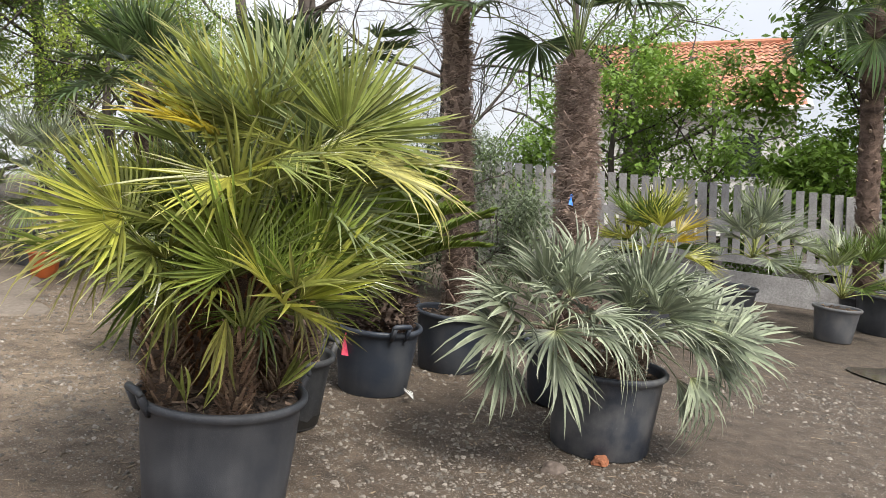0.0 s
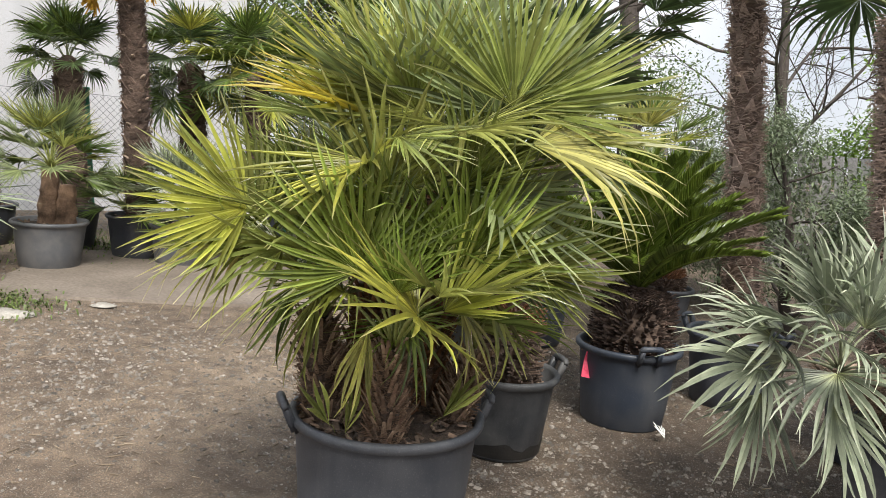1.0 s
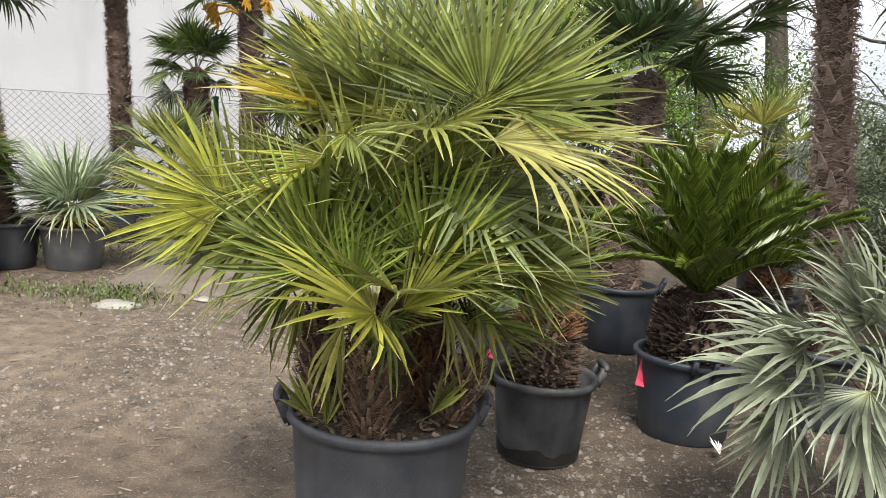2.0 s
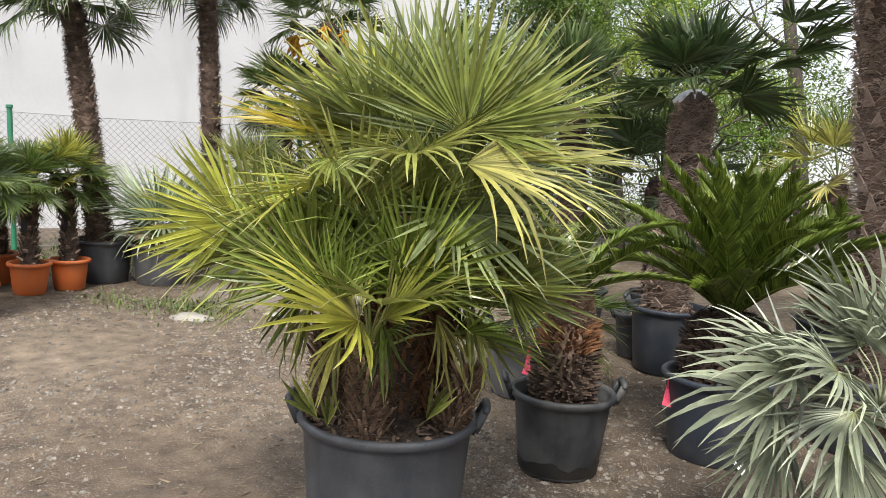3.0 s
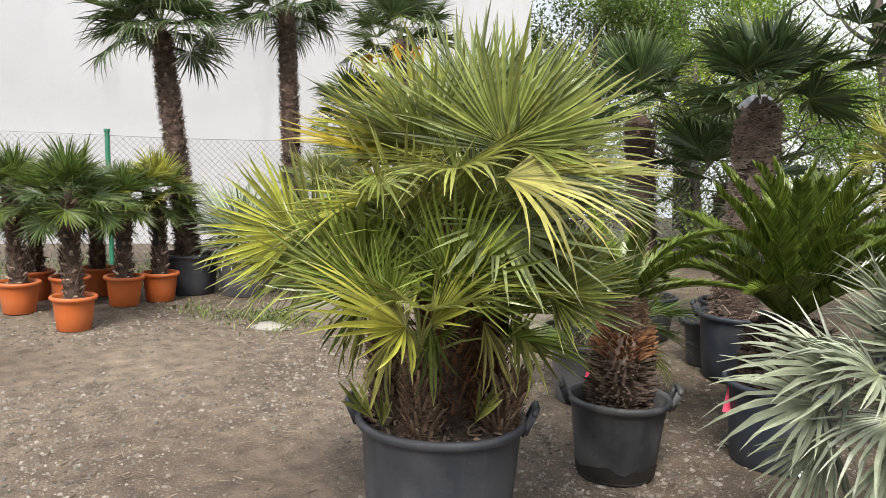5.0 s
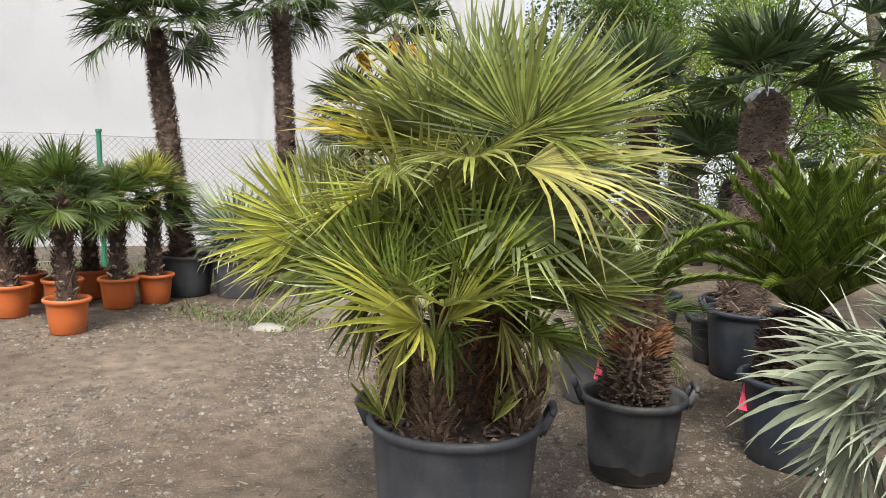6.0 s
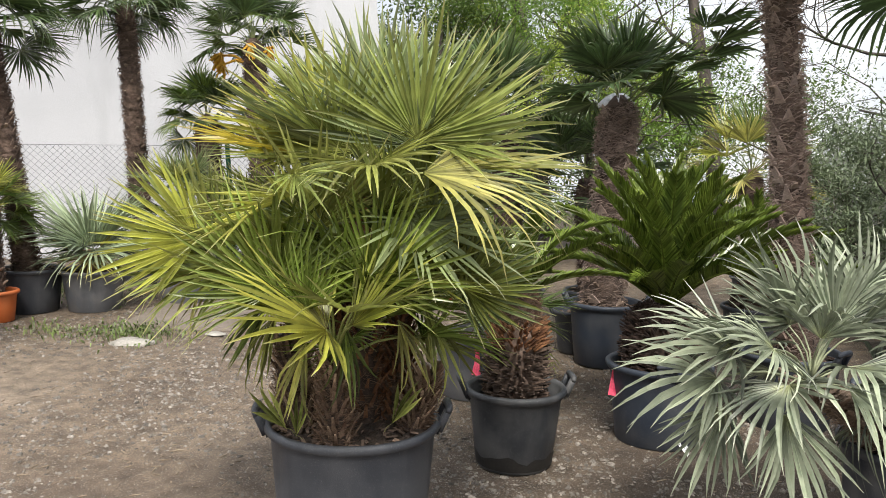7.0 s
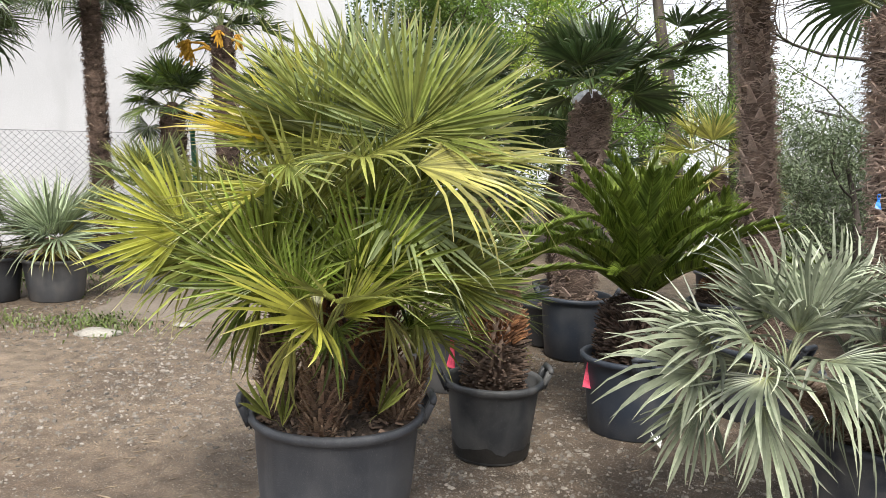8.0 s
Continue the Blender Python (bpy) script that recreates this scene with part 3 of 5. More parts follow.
def heap_shape(r, bulge, seed):
    s = Shape()
    rings, sides = 7, 26
    verts = [(0, 0, bulge)]
    faces = []
    for i in range(1, rings + 1):
        for k in range(sides):
            a = 2 * math.pi * k / sides
            q = r * i / rings
            z = bulge * (1 - (i / rings) ** 2) + 0.03 * noise.noise((q * math.cos(a) * 14 + seed, q * math.sin(a) * 14, seed)) * (i < rings)
            verts.append((q * math.cos(a), q * math.sin(a), z))
    for k in range(sides):
        faces.append((0, 1 + k, 1 + (k + 1) % sides))
    for i in range(rings - 1):
        for k in range(sides):
            k2 = (k + 1) % sides
            faces.append((1 + i * sides + k, 1 + (i + 1) * sides + k, 1 + (i + 1) * sides + k2, 1 + i * sides + k2))
    s.add(verts, faces)
    return s


def chips_shape(count, r, z, seed, long=0.05):
    """Bark chips and dry leaf ends strewn over a round bed."""
    q = random.Random(seed)
    s = Shape()
    for _ in range(count):
        a, d = q.uniform(0, 6.28), r * math.sqrt(q.random())
        m = pose(d * math.cos(a), d * math.sin(a), z + q.uniform(0.0, 0.025), q.uniform(-30, 30), q.uniform(-30, 30), q.uniform(0, 360))
        s.box(m, long * q.uniform(0.4, 1.5), long * q.uniform(0.2, 0.5), 0.006)
    return s


def pot(x, y, rb, rt, h, mat="pot", label="round black plastic nursery tub full of dark soil", handles=None, group="nursery tubs", seed=1, fill=0.9, chips=60, z=0.0, name="plant_tub"):
    t = thing(name, label, "plant pot", group, pose(x, y, z, 0, 0, seed * 37))
    part("tub", pot_shape(rb, rt, h), mat, t, smooth=True)
    inner = (rb + (rt - rb) * fill) - 0.012
    part("soil", heap_shape(inner, 0.025, seed), "soil", t, "dark bark mulch", True, pose(0, 0, h * fill - 0.01))
    if chips:
        part("mulch", chips_shape(chips, inner * 0.95, h * fill, seed), "chip", t, "loose bark chips")
    if handles is not None:
        for a in (handles, handles + 180):
            an = radians(a - seed * 37)
            part("handle", handle_shape(), mat, t, "", True, pose(math.cos(an) * (rt + 0.004), math.sin(an) * (rt + 0.004), h, 0, 0, a - seed * 37))
    return t


# ---- trunks ----
def trunk_shape(pts, radii, seed, lump=0.26):
    """A fibrous palm trunk: uneven rings that swell at each old leaf base."""
    pts = [Vector(p) for p in pts]
    s = Shape()
    sides, steps = 18, 14 * (len(pts) - 1)
    verts, faces = [], []
    for j in range(steps + 1):
        f = j / steps * (len(pts) - 1)
        i = min(int(f), len(pts) - 2)
        c = pts[i].lerp(pts[i + 1], f - i)
        r0 = radii[i] + (radii[i + 1] - radii[i]) * (f - i)
        for k in range(sides):
            a = 2 * math.pi * k / sides
            g = 1 + lump * noise.noise((math.cos(a) * 2.2 + seed, math.sin(a) * 2.2, c.z * 9)) + lump * 0.8 * noise.noise((math.cos(a) * 6, math.sin(a) * 6 + seed, c.z * 22))
            verts.append(c + Vector((math.cos(a), math.sin(a), 0)) * r0 * g)
    for j in range(steps):
        for k in range(sides):
            k2 = (k + 1) % sides
            faces.append((j * sides + k, j * sides + k2, (j + 1) * sides + k2, (j + 1) * sides + k))
    faces.append(tuple(steps * sides + k for k in range(sides)))
    s.add(verts, faces)
    return s


def along(pts, radii, f):
    f = f * (len(pts) - 1)
    i = min(int(f), len(pts) - 2)
    return Vector(pts[i]).lerp(Vector(pts[i + 1]), f - i), radii[i] + (radii[i + 1] - radii[i]) * (f - i)


def fibre_shape(pts, radii, count, seed, long=0.09, out=0.035, wide=0.003):
    """Loose hairs that leave the trunk and curl round it."""
    q = random.Random(seed)
    s = Shape()
    for _ in range(count):
        c, r = along(pts, radii, q.random())
        a = q.uniform(0, 6.283)
        n = Vector((math.cos(a), math.sin(a), 0))
        t = Vector((-math.sin(a), math.cos(a), 0)) * q.choice((-1, 1))
        p0 = c + n * r * 0.97
        rise = q.uniform(-0.5, 0.8)
        p1 = p0 + (t * 0.5 + n * q.uniform(0.2, 0.8) * out / long * 2 + Vector((0, 0, rise * 0.5))) * long * 0.5 * q.uniform(0.6, 1.3)
        p2 = p1 + (t * q.uniform(0.2, 1) - n * q.uniform(-0.3, 0.5) + Vector((0, 0, rise - 0.4))) * long * 0.5
        w = Vector((0, 0, wide)) + n * wide * 0.5
        s.add([p0 - w, p0 + w, p1 + w * 0.8, p1 - w * 0.8, p2], [(0, 1, 2, 3), (3, 2, 4)])
    return s


def stub_shape(pts, radii, count, seed, long=0.055, wide=0.035, tilt=0.8, thick=0.012, up=1.0, tip=0.28):
    """Cut leaf bases set in spirals up the trunk."""
    q = random.Random(seed)
    s = Shape()
    for i in range(count):
        f = (i + 0.5) / count
        c, r = along(pts, radii, f)
        a = i * 2.399963 + q.uniform(-0.15, 0.15)
        n = Vector((math.cos(a), math.sin(a), 0))
        t = Vector((-math.sin(a), math.cos(a), 0))
        d = (n * tilt + Vector((0, 0, up * q.uniform(0.6, 1.1)))).normalized()
        e = t.cross(d)
        L, W = long * q.uniform(0.7, 1.3), wide * q.uniform(0.8, 1.2)
        p0 = c + n * r * 0.9
        p1 = p0 + d * L
        b = e * thick
        s.add([p0 - t * W / 2 - b, p0 + t * W / 2 - b, p0 + t * W / 2 + b, p0 - t * W / 2 + b, p1 - t * W * tip - b * 0.5, p1 + t * W * tip - b * 0.5, p1 + t * W * tip + b * 0.5, p1 - t * W * tip + b * 0.5],
              [(0, 1, 5, 4), (1, 2, 6, 5), (2, 3, 7, 6), (3, 0, 4, 7), (4, 5, 6, 7)])
    return s


def fan_palm(x, y, base, top, radius, label, count=24, reach=0.55, size=0.6, kinds=("dark",), low=-55, high=85, lean=(0, 0), seed=1, hairs=1500, name="windmill_palm", style=("round", "round", "broad"), stubs=40, stalk="petiole_dark", fuzz=0.035, group="tall windmill palms", hair="fibre"):
    """A single-trunked palm with a hairy trunk and a round head of fans."""
    t = thing(name, label, "palm tree", group, pose(x, y, base), stance="upright")
    h = top - base
    pts = [(0, 0, 0), (lean[0] * 0.3, lean[1] * 0.3, h * 0.35), (lean[0] * 0.7, lean[1] * 0.7, h * 0.7), (lean[0], lean[1], h)]
    radii = [radius * 1.15, radius, radius * 0.98, radius * 0.92]
    body = pts + [(lean[0], lean[1], h + 0.05), (lean[0], lean[1], h + 0.1)]
    girth = radii + [radius * 0.7, radius * 0.35]
    part("trunk", trunk_shape(body, girth, seed), "fibre", t, "hairy brown trunk", True)
    if hairs:
        part("trunk_fibre", fibre_shape(pts, [q * 1.08 for q in radii], hairs, seed, 0.13, fuzz, 0.0034), hair, t, "loose brown trunk hairs")
    if stubs:
        part("leaf_base", stub_shape(pts, [r * 1.04 for r in radii], stubs, seed, 0.05, 0.04, 0.8, 0.012, 0.55), "stub", t, "cut old leaf bases")
        part("leaf_base", stub_shape(pts, [r * 1.02 for r in radii], int(stubs * 2.6), seed + 5, 0.09, radius * 0.7, 0.36, 0.008, 1.0, 0.07), hair, t, "brown fibrous leaf-base flaps")
    if count:
        crown(t, (lean[0], lean[1], h), count, reach, size, kinds, low, high, style, stalk, turn=seed * 0.7)
    return t


# ---- cycads ----
FROND = {}


def frond_mesh(variant):
    """A feather leaf one unit long along +y with two close rows of stiff, folded leaflets."""
    if variant not in FROND:
        q = random.Random(variant + 50)
        s = Shape()
        arch = 0.14 + 0.06 * variant

        def mid(t):
            return Vector((0, t * (1 - 0.1 * arch * t), arch * 0.55 * math.sin(t * 2.2) - arch * 0.7 * t * t))
        n = 46
        s.tube([mid(0.02 + 0.98 * i / 12) for i in range(13)], [0.009 * (1.15 - i / 12) for i in range(13)], 5, False)
        s.u = [(0.1, 0.5)] * len(s.v)
        for i in range(n):
            t = 0.1 + 0.9 * (i + 0.5) / n
            p, d0 = mid(t), (mid(min(1, t + 0.02)) - mid(t - 0.02)).normalized()
            size = 0.165 * math.sin(math.pi * min(1, 0.22 + 0.7 * t)) ** 0.6
            for sd in (-1, 1):
                L = size * q.uniform(0.9, 1.08)
                d = (Vector((sd * (0.86 - 0.4 * t), 0, 0.42 + q.uniform(-0.1, 0.1))) + d0 * (0.62 + 0.5 * t)).normalized()
                e = (d0 - d * d0.dot(d)).normalized()
                up = e.cross(d) * (1 if sd < 0 else -1)
                w = 0.0105
                tip = p + d * L + Vector((0, 0, -0.012 * q.random()))
                m0, m1 = p + d * L * 0.12, p + d * L * 0.62
                k = up * w * 0.45
                s.add([m0 - e * w + k, m0 - k, m0 + e * w + k, m1 - e * w * 0.85 + k, m1 - k, m1 + e * w * 0.85 + k, tip],
                      [(0, 1, 4, 3), (1, 2, 5, 4), (3, 4, 6), (4, 5, 6)],
                      [(0.3, 0), (0.3, 0.5), (0.3, 1), (0.6, 0), (0.6, 0.5), (0.6, 1), (1, 0.5)])
        FROND[variant] = s.mesh("frond", "cycad")
    return FROND[variant]


def cycad(x, y, base, top, radius, label, count=34, size=0.9, seed=1, low=5, high=80, bands=("scale", "scale_red"), name="sago_cycad", stout=False):
    t = thing(name, label, "cycad", "potted cycads", pose(x, y, base))
    h = top - base
    levels = [(0.0, 0.8), (0.22, 1.0), (0.5, 0.96), (0.72, 0.74), (0.88, 0.62), (1.0, 0.5)]
    if stout:
        levels = [(0.0, 0.9), (0.3, 1.0), (0.6, 0.98), (0.82, 0.9), (0.93, 0.7), (1.0, 0.45)]
    pts = [Vector((0, 0.02 * f, h * f)) for f, _ in levels]
    girth = [radius * k for _, k in levels]
    part("trunk", trunk_shape(pts, [g * 0.92 for g in girth], seed), "scale", t, "dark scaly trunk", True)
    part("trunk_scale", stub_shape(pts[:3], girth[:3], 420, seed, 0.062, 0.02, 1.2, 0.006, 0.45, 0.22), bands[0], t, "dark blunt leaf-base scales")
    part("trunk_scale", stub_shape(pts[2:4], girth[2:4], 220, seed + 1, 0.062, 0.014, 1.05, 0.006, 0.75, 0.2), bands[1], t, "rust brown upper scales")
    part("shaggy_fibre", fibre_shape(pts[3:], girth[3:], 900, seed + 2, 0.09, 0.04, 0.003), "fibre_red" if bands[1] == "scale_red" else bands[0], t, "brown felt below the fronds")
    for i in range(count):
        az = i * 2.399963 + seed
        k = (i + 0.5) / count
        el = radians(low + (high - low) * k + rnd(-6, 6))
        d = Vector((math.cos(az) * math.cos(el), math.sin(az) * math.cos(el), math.sin(el)))
        up = Vector((0, 0, 1)) - Vector((math.cos(az), math.sin(az), 0)) * (0.6 if el > 0.8 else 0.1)
        part("frond", frond_mesh(RNG.randrange(4)), "cycad", t, at=frame_of(Vector((0, 0.02, h - 0.03)), d, up, size * rnd(0.85, 1.1)))
    return t


# ---- ground ----
def ground_height(x, y):
    near = max(0.0, 1 - math.hypot(x + 1, y - 4) / 14)
    return near * (0.014 * noise.noise((x * 1.1, y * 1.1, 0.3)) + 0.006 * noise.noise((x * 5, y * 5, 2.1))) - 0.004


def steps(lo, hi, step, far):
    out, v, g = [], lo, step
    left = [lo]
    while left[-1] > -far:
        g *= 1.5
        left.append(left[-1] - g)
    n = int((hi - lo) / step)
    mid_ = [lo + (hi - lo) * i / n for i in range(n + 1)]
    g = step
    right = [hi]
    while right[-1] < far:
        g *= 1.5
        right.append(right[-1] + g)
    return left[:0:-1] + mid_ + right[1:]


gs = Shape()
gx, gy = steps(-7.5, 5.5, 0.08, 900), steps(-1.0, 11.0, 0.08, 900)
def levelled(x):
    """The slope ends some way off, and the land goes on level."""
    return 0.1086 * (x - min(max(x, -13.0), 14.0))


gs.add([(x, y, ground_height(x, y) + levelled(x)) for y in gy for x in gx],
       [(j * len(gx) + i, j * len(gx) + i + 1, (j + 1) * len(gx) + i + 1, (j + 1) * len(gx) + i) for j in range(len(gy) - 1) for i in range(len(gx) - 1)])
solid("ground", gs, "ground", "brown gravelly earth yard with small stones", "ground", kind="structure", smooth=True)


def pebble_field(count, x0, x1, y0, y1, small, large, seed):
    q = random.Random(seed)
    s = Shape()
    for _ in range(count):
        x, y = q.uniform(x0, x1), q.uniform(y0, y1)
        rim = min(x - x0, x1 - x, y - y0, y1 - y)
        if noise.noise((x * 0.8, y * 0.8, 5.0)) < q.uniform(-0.6, 0.25) or rim < 1.3 * q.random():
            continue
        r = small + (large - small) * q.random() ** 4.0
        z = ground_height(x, y)
        a = q.uniform(0, 6.28)
        ca, sa = math.cos(a), math.sin(a)
        ring = []
        for k in range(5):
            b = k * 1.2566 + q.uniform(-0.3, 0.3)
            px, py = r * math.cos(b), r * q.uniform(0.5, 0.8) * math.sin(b)
            ring.append((x + px * ca - py * sa, y + px * sa + py * ca, z - 0.002))
        topv = [(x + (vx - x) * 0.62 + q.uniform(-0.2, 0.2) * r, y + (vy - y) * 0.62, z + r * q.uniform(0.2, 0.55)) for vx, vy, _ in ring]
        s.add(ring + topv, [(k, (k + 1) % 5, 5 + (k + 1) % 5, 5 + k) for k in range(5)] + [(5, 6, 7, 8, 9)])
    return s


solid("gravel", pebble_field(85000, -7.0, 4.4, 0.6, 8.2, 0.003, 0.026, 3), "pebble", "grey and pale pebbles strewn over the yard", "gravel", kind="stuff")


solid("gravel", pebble_field(75000, -4.2, 2.7, 1.5, 6.3, 0.002, 0.014, 4), "pebble", "fine grit and small stones between the tubs", "gravel", kind="stuff")


def litter_field(count, x0, x1, y0, y1, seed):
    q = random.Random(seed)
    s = Shape()
    for _ in range(count):
        x, y = q.uniform(x0, x1), q.uniform(y0, y1)
        if noise.noise((x * 0.6, y * 0.6, 9.0)) < q.uniform(-0.4, 0.3):
            continue
        s.box(pose(x, y, ground_height(x, y) + 0.004, q.uniform(-6, 6), q.uniform(-6, 6), q.uniform(0, 360)), q.uniform(0.01, 0.07), q.uniform(0.002, 0.01), 0.003)
    return s


solid("straw_litter", litter_field(5200, -6.5, 4.5, 1.8, 9, 8), "straw_bit", "dry straw bits and twigs lying on the earth", "litter", kind="stuff")


def rock_shape(sx, sy, sz, seed):
    bm = bmesh.new()
    bmesh.ops.create_icosphere(bm, subdivisions=3, radius=1.0)
    s = Shape()
    for v in bm.verts:
        g = 1 + 0.35 * noise.noise(v.co * 1.2 + Vector((seed, 0, 0))) + 0.1 * noise.noise(v.co * 4 + Vector((0, seed, 0)))
        v.co = Vector((v.co.x * g * sx, v.co.y * g * sy, max(-0.25, v.co.z * g) * sz + sz * 0.22))
    bm.verts.ensure_lookup_table()
    s.add([v.co.copy() for v in bm.verts], [tuple(v.index for v in f.verts) for f in bm.faces])
    bm.free()
    return s


solid("stone", rock_shape(0.07, 0.05, 0.045, 2), "stone", "brown-grey stone lying on the ground before a tub", "stone", at=pose(0.745, 4.52, 0, 0, 0, 30))
solid("brick_lump", rock_shape(0.05, 0.04, 0.04, 5), "brick", "broken orange brick lump beside a tub", "brick", at=pose(1.01, 4.74, 0, 0, 0, 10))
solid("flat_stone", rock_shape(0.19, 0.12, 0.035, 9), "slab", "pale flat stone lying in the weeds", "stone", at=pose(-4.78, 4.36, 0, 0, 0, 50))
solid("flat_stone", rock_shape(0.1, 0.06, 0.02, 19), "slab", "small pale stone half sunk in the earth", "stone", at=pose(-4.6, 5.05, 0, 0, 0, 20))
lf = fan_shape(7, 60, 0.6, 0.3, 0.1, 4)
solid("dry_leaf", lf, "paper", "curled white dead leaf on the ground", "leaf", at=pose(-0.17, 5.33, 0.035, 25, 10, 60) @ Matrix.Diagonal((0.12, 0.12, 0.12, 1)))

# a puddle in a shallow hollow
pud = Shape()
ring = [(0.6 * math.cos(a) * (1 + 0.1 * math.sin(3 * a + 1)), 0.4 * math.sin(a) * (1 + 0.12 * math.cos(5 * a)), 0.0) for a in [k * 0.2618 for k in range(24)]]
pud.add([(0, 0, 0)] + ring, [(0, 1 + k, 1 + (k + 1) % 24) for k in range(24)])
solid("puddle", pud, "water", "shallow brown puddle on the earth", "puddle", kind="structure", at=pose(4.15, 8.25, 0.012, 0, 0, 12))


# ---- wall and wire fence ----
FENCE_DIR = Vector((1.23, 3.26, 0)).normalized()
FENCE_OUT = Vector((FENCE_DIR.y, -FENCE_DIR.x, 0))
FENCE_AT = Vector((-8.92, 3.86, 0))
FENCE_ANG = math.degrees(math.atan2(FENCE_DIR.y, FENCE_DIR.x))


def on_fence(s, back=0.0, z=0.0):
    return SLOPE @ (FENCE_AT + FENCE_DIR * s - FENCE_OUT * back) + Vector((0, 0, z))


wall_end, wall_start, wall_h = 6.75, -14.0, 6.5
ws = Shape()
mid_pt = on_fence((wall_end + wall_start) / 2, 2.7 + 0.2, wall_h / 2 - 0.6)
ws.box(pose(*mid_pt, 0, 0, FENCE_ANG), wall_end - wall_start, 0.4, wall_h + 1.2)
solid("wall_white", ws, "wall", "tall white roughcast wall with grey weather streaks", "wall", kind="structure", stance="placed")
ws = Shape()
ret = on_fence(wall_end - 0.2, 2.7 + 0.4 + 4.0, wall_h / 2 - 0.6)
ws.box(pose(*ret, 0, 0, FENCE_ANG), 0.4, 8.0 - 0.006, wall_h + 1.2)
solid("wall_return", ws, "wall", "white roughcast side wall of the same building", "wall", kind="structure", stance="placed")

fence = thing("wire_fence", "chain-link fence of grey wire on green steel posts", "fence", stance="placed")
for s in (-7.0, -3.48, 0.0, 3.48, 6.0, 8.43):
    p = on_fence(s)
    sh = Shape()
    sh.tube([(0, 0, -0.05), (0, 0, 1.76)], [0.032, 0.032], 12)
    sh.tube([(0, 0, 1.755), (0, 0, 1.79)], [0.043, 0.04], 12)
    po = part("post", sh, "post", fence, "green painted steel post with a cap", at=pose(*p))
net = Shape()
span0, span1, pitch = -8.0, 8.43, 0.085
nw = int((span1 - span0 + 1.65) / pitch)
for i in range(nw):
    for sgn in (-1, 1):
        s0 = span0 - 1.65 + i * pitch if sgn > 0 else span0 + i * pitch
        a, b, z0, z1 = s0, s0 + sgn * 1.62, 0.08, 1.70
        if a < span0 and b <= span0 or a > span1 and b >= span1:
            continue
        ends = []
        for ss in (a, b):
            cl = min(max(ss, span0), span1)
            zz = z0 + (cl - a) / (b - a) * (z1 - z0)
            ends.append(on_fence(cl, 0.035 + 0.003 * sgn, zz))
        net.tube(ends, [0.0028, 0.0028], 3, False)
part("mesh", net, "wire", fence, "diamond wire mesh")
for z in (0.1, 0.9, 1.71):
    sh = Shape()
    sh.tube([on_fence(span0 + (span1 - span0) * k / 20, 0.035, z - 0.01 * math.sin(k * 1.3)) for k in range(21)], [0.0035] * 21, 5)
    part("tension_wire", sh, "wire", fence)


# ---- concrete fence at the back ----
back = thing("concrete_fence", "pale grey precast concrete fence with slotted panels", "fence", stance="placed")
B0, B1 = Vector((-3.0, 14.3, 0)), Vector((13.0, 10.6, 0))
bd = (B1 - B0).normalized()
bang = math.degrees(math.atan2(bd.y, bd.x))
blen = (B1 - B0).length
bay = 2.05
slat_me = None
for i in range(int(blen / bay) + 1):
    p = B0 + bd * (i * bay)
    sh = Shape()
    sh.box(Matrix.Identity(4), 0.13, 0.13, 1.66)
    g = SLOPE @ p
    part("post", sh, "concrete", back, at=pose(g.x, g.y, g.z + 0.86, 0, 0, bang))
    if i == int(blen / bay):
        break
    c = SLOPE @ (p + bd * bay / 2)
    for z, hh in ((1.115, 0.13), (0.6, 0.13), (0.2, 0.42)):
        sh = Shape()
        sh.box(Matrix.Identity(4), bay - 0.136, 0.06, hh)
        part("panel" if hh > 0.3 else "rail", sh, "concrete", back, at=pose(c.x, c.y, c.z + z, 0, 6.0, bang))
    for k in range(11):
        q0 = SLOPE @ (p + bd * (0.16 + (bay - 0.32) * k / 10))
        for z, hh in ((1.442, 0.524), (0.8575, 0.385)):
            sh = Shape()
            sh.box(Matrix.Identity(4), 0.11, 0.05, hh)
            part("slat", sh, "concrete", back, at=pose(q0.x, q0.y, q0.z + z, 0, 0, bang))


# ---- house behind the trees ----
house = thing("house", "far house with a red clay tile roof and pale walls", "house", at=pose(5.6, 31.0, 0, 0, 0, -6), stance="upright")
sh = Shape()
sh.box(pose(0, 0, 2.15), 6.4, 6.4, 4.3)
part("wall", sh, "plaster", house, "pale plastered walls")
for sx in (-3.2, 3.2):
    sh = Shape()
    sh.add([(sx - 0.1, -3.2, 4.3), (sx - 0.1, 3.2, 4.3), (sx - 0.1, 0, 6.6), (sx + 0.1, -3.2, 4.3), (sx + 0.1, 3.2, 4.3), (sx + 0.1, 0, 6.6)], [(0, 1, 2), (5, 4, 3), (0, 2, 5, 3), (1, 4, 5, 2), (0, 3, 4, 1)])
    part("gable", sh, "timber", house, "white gable wall")
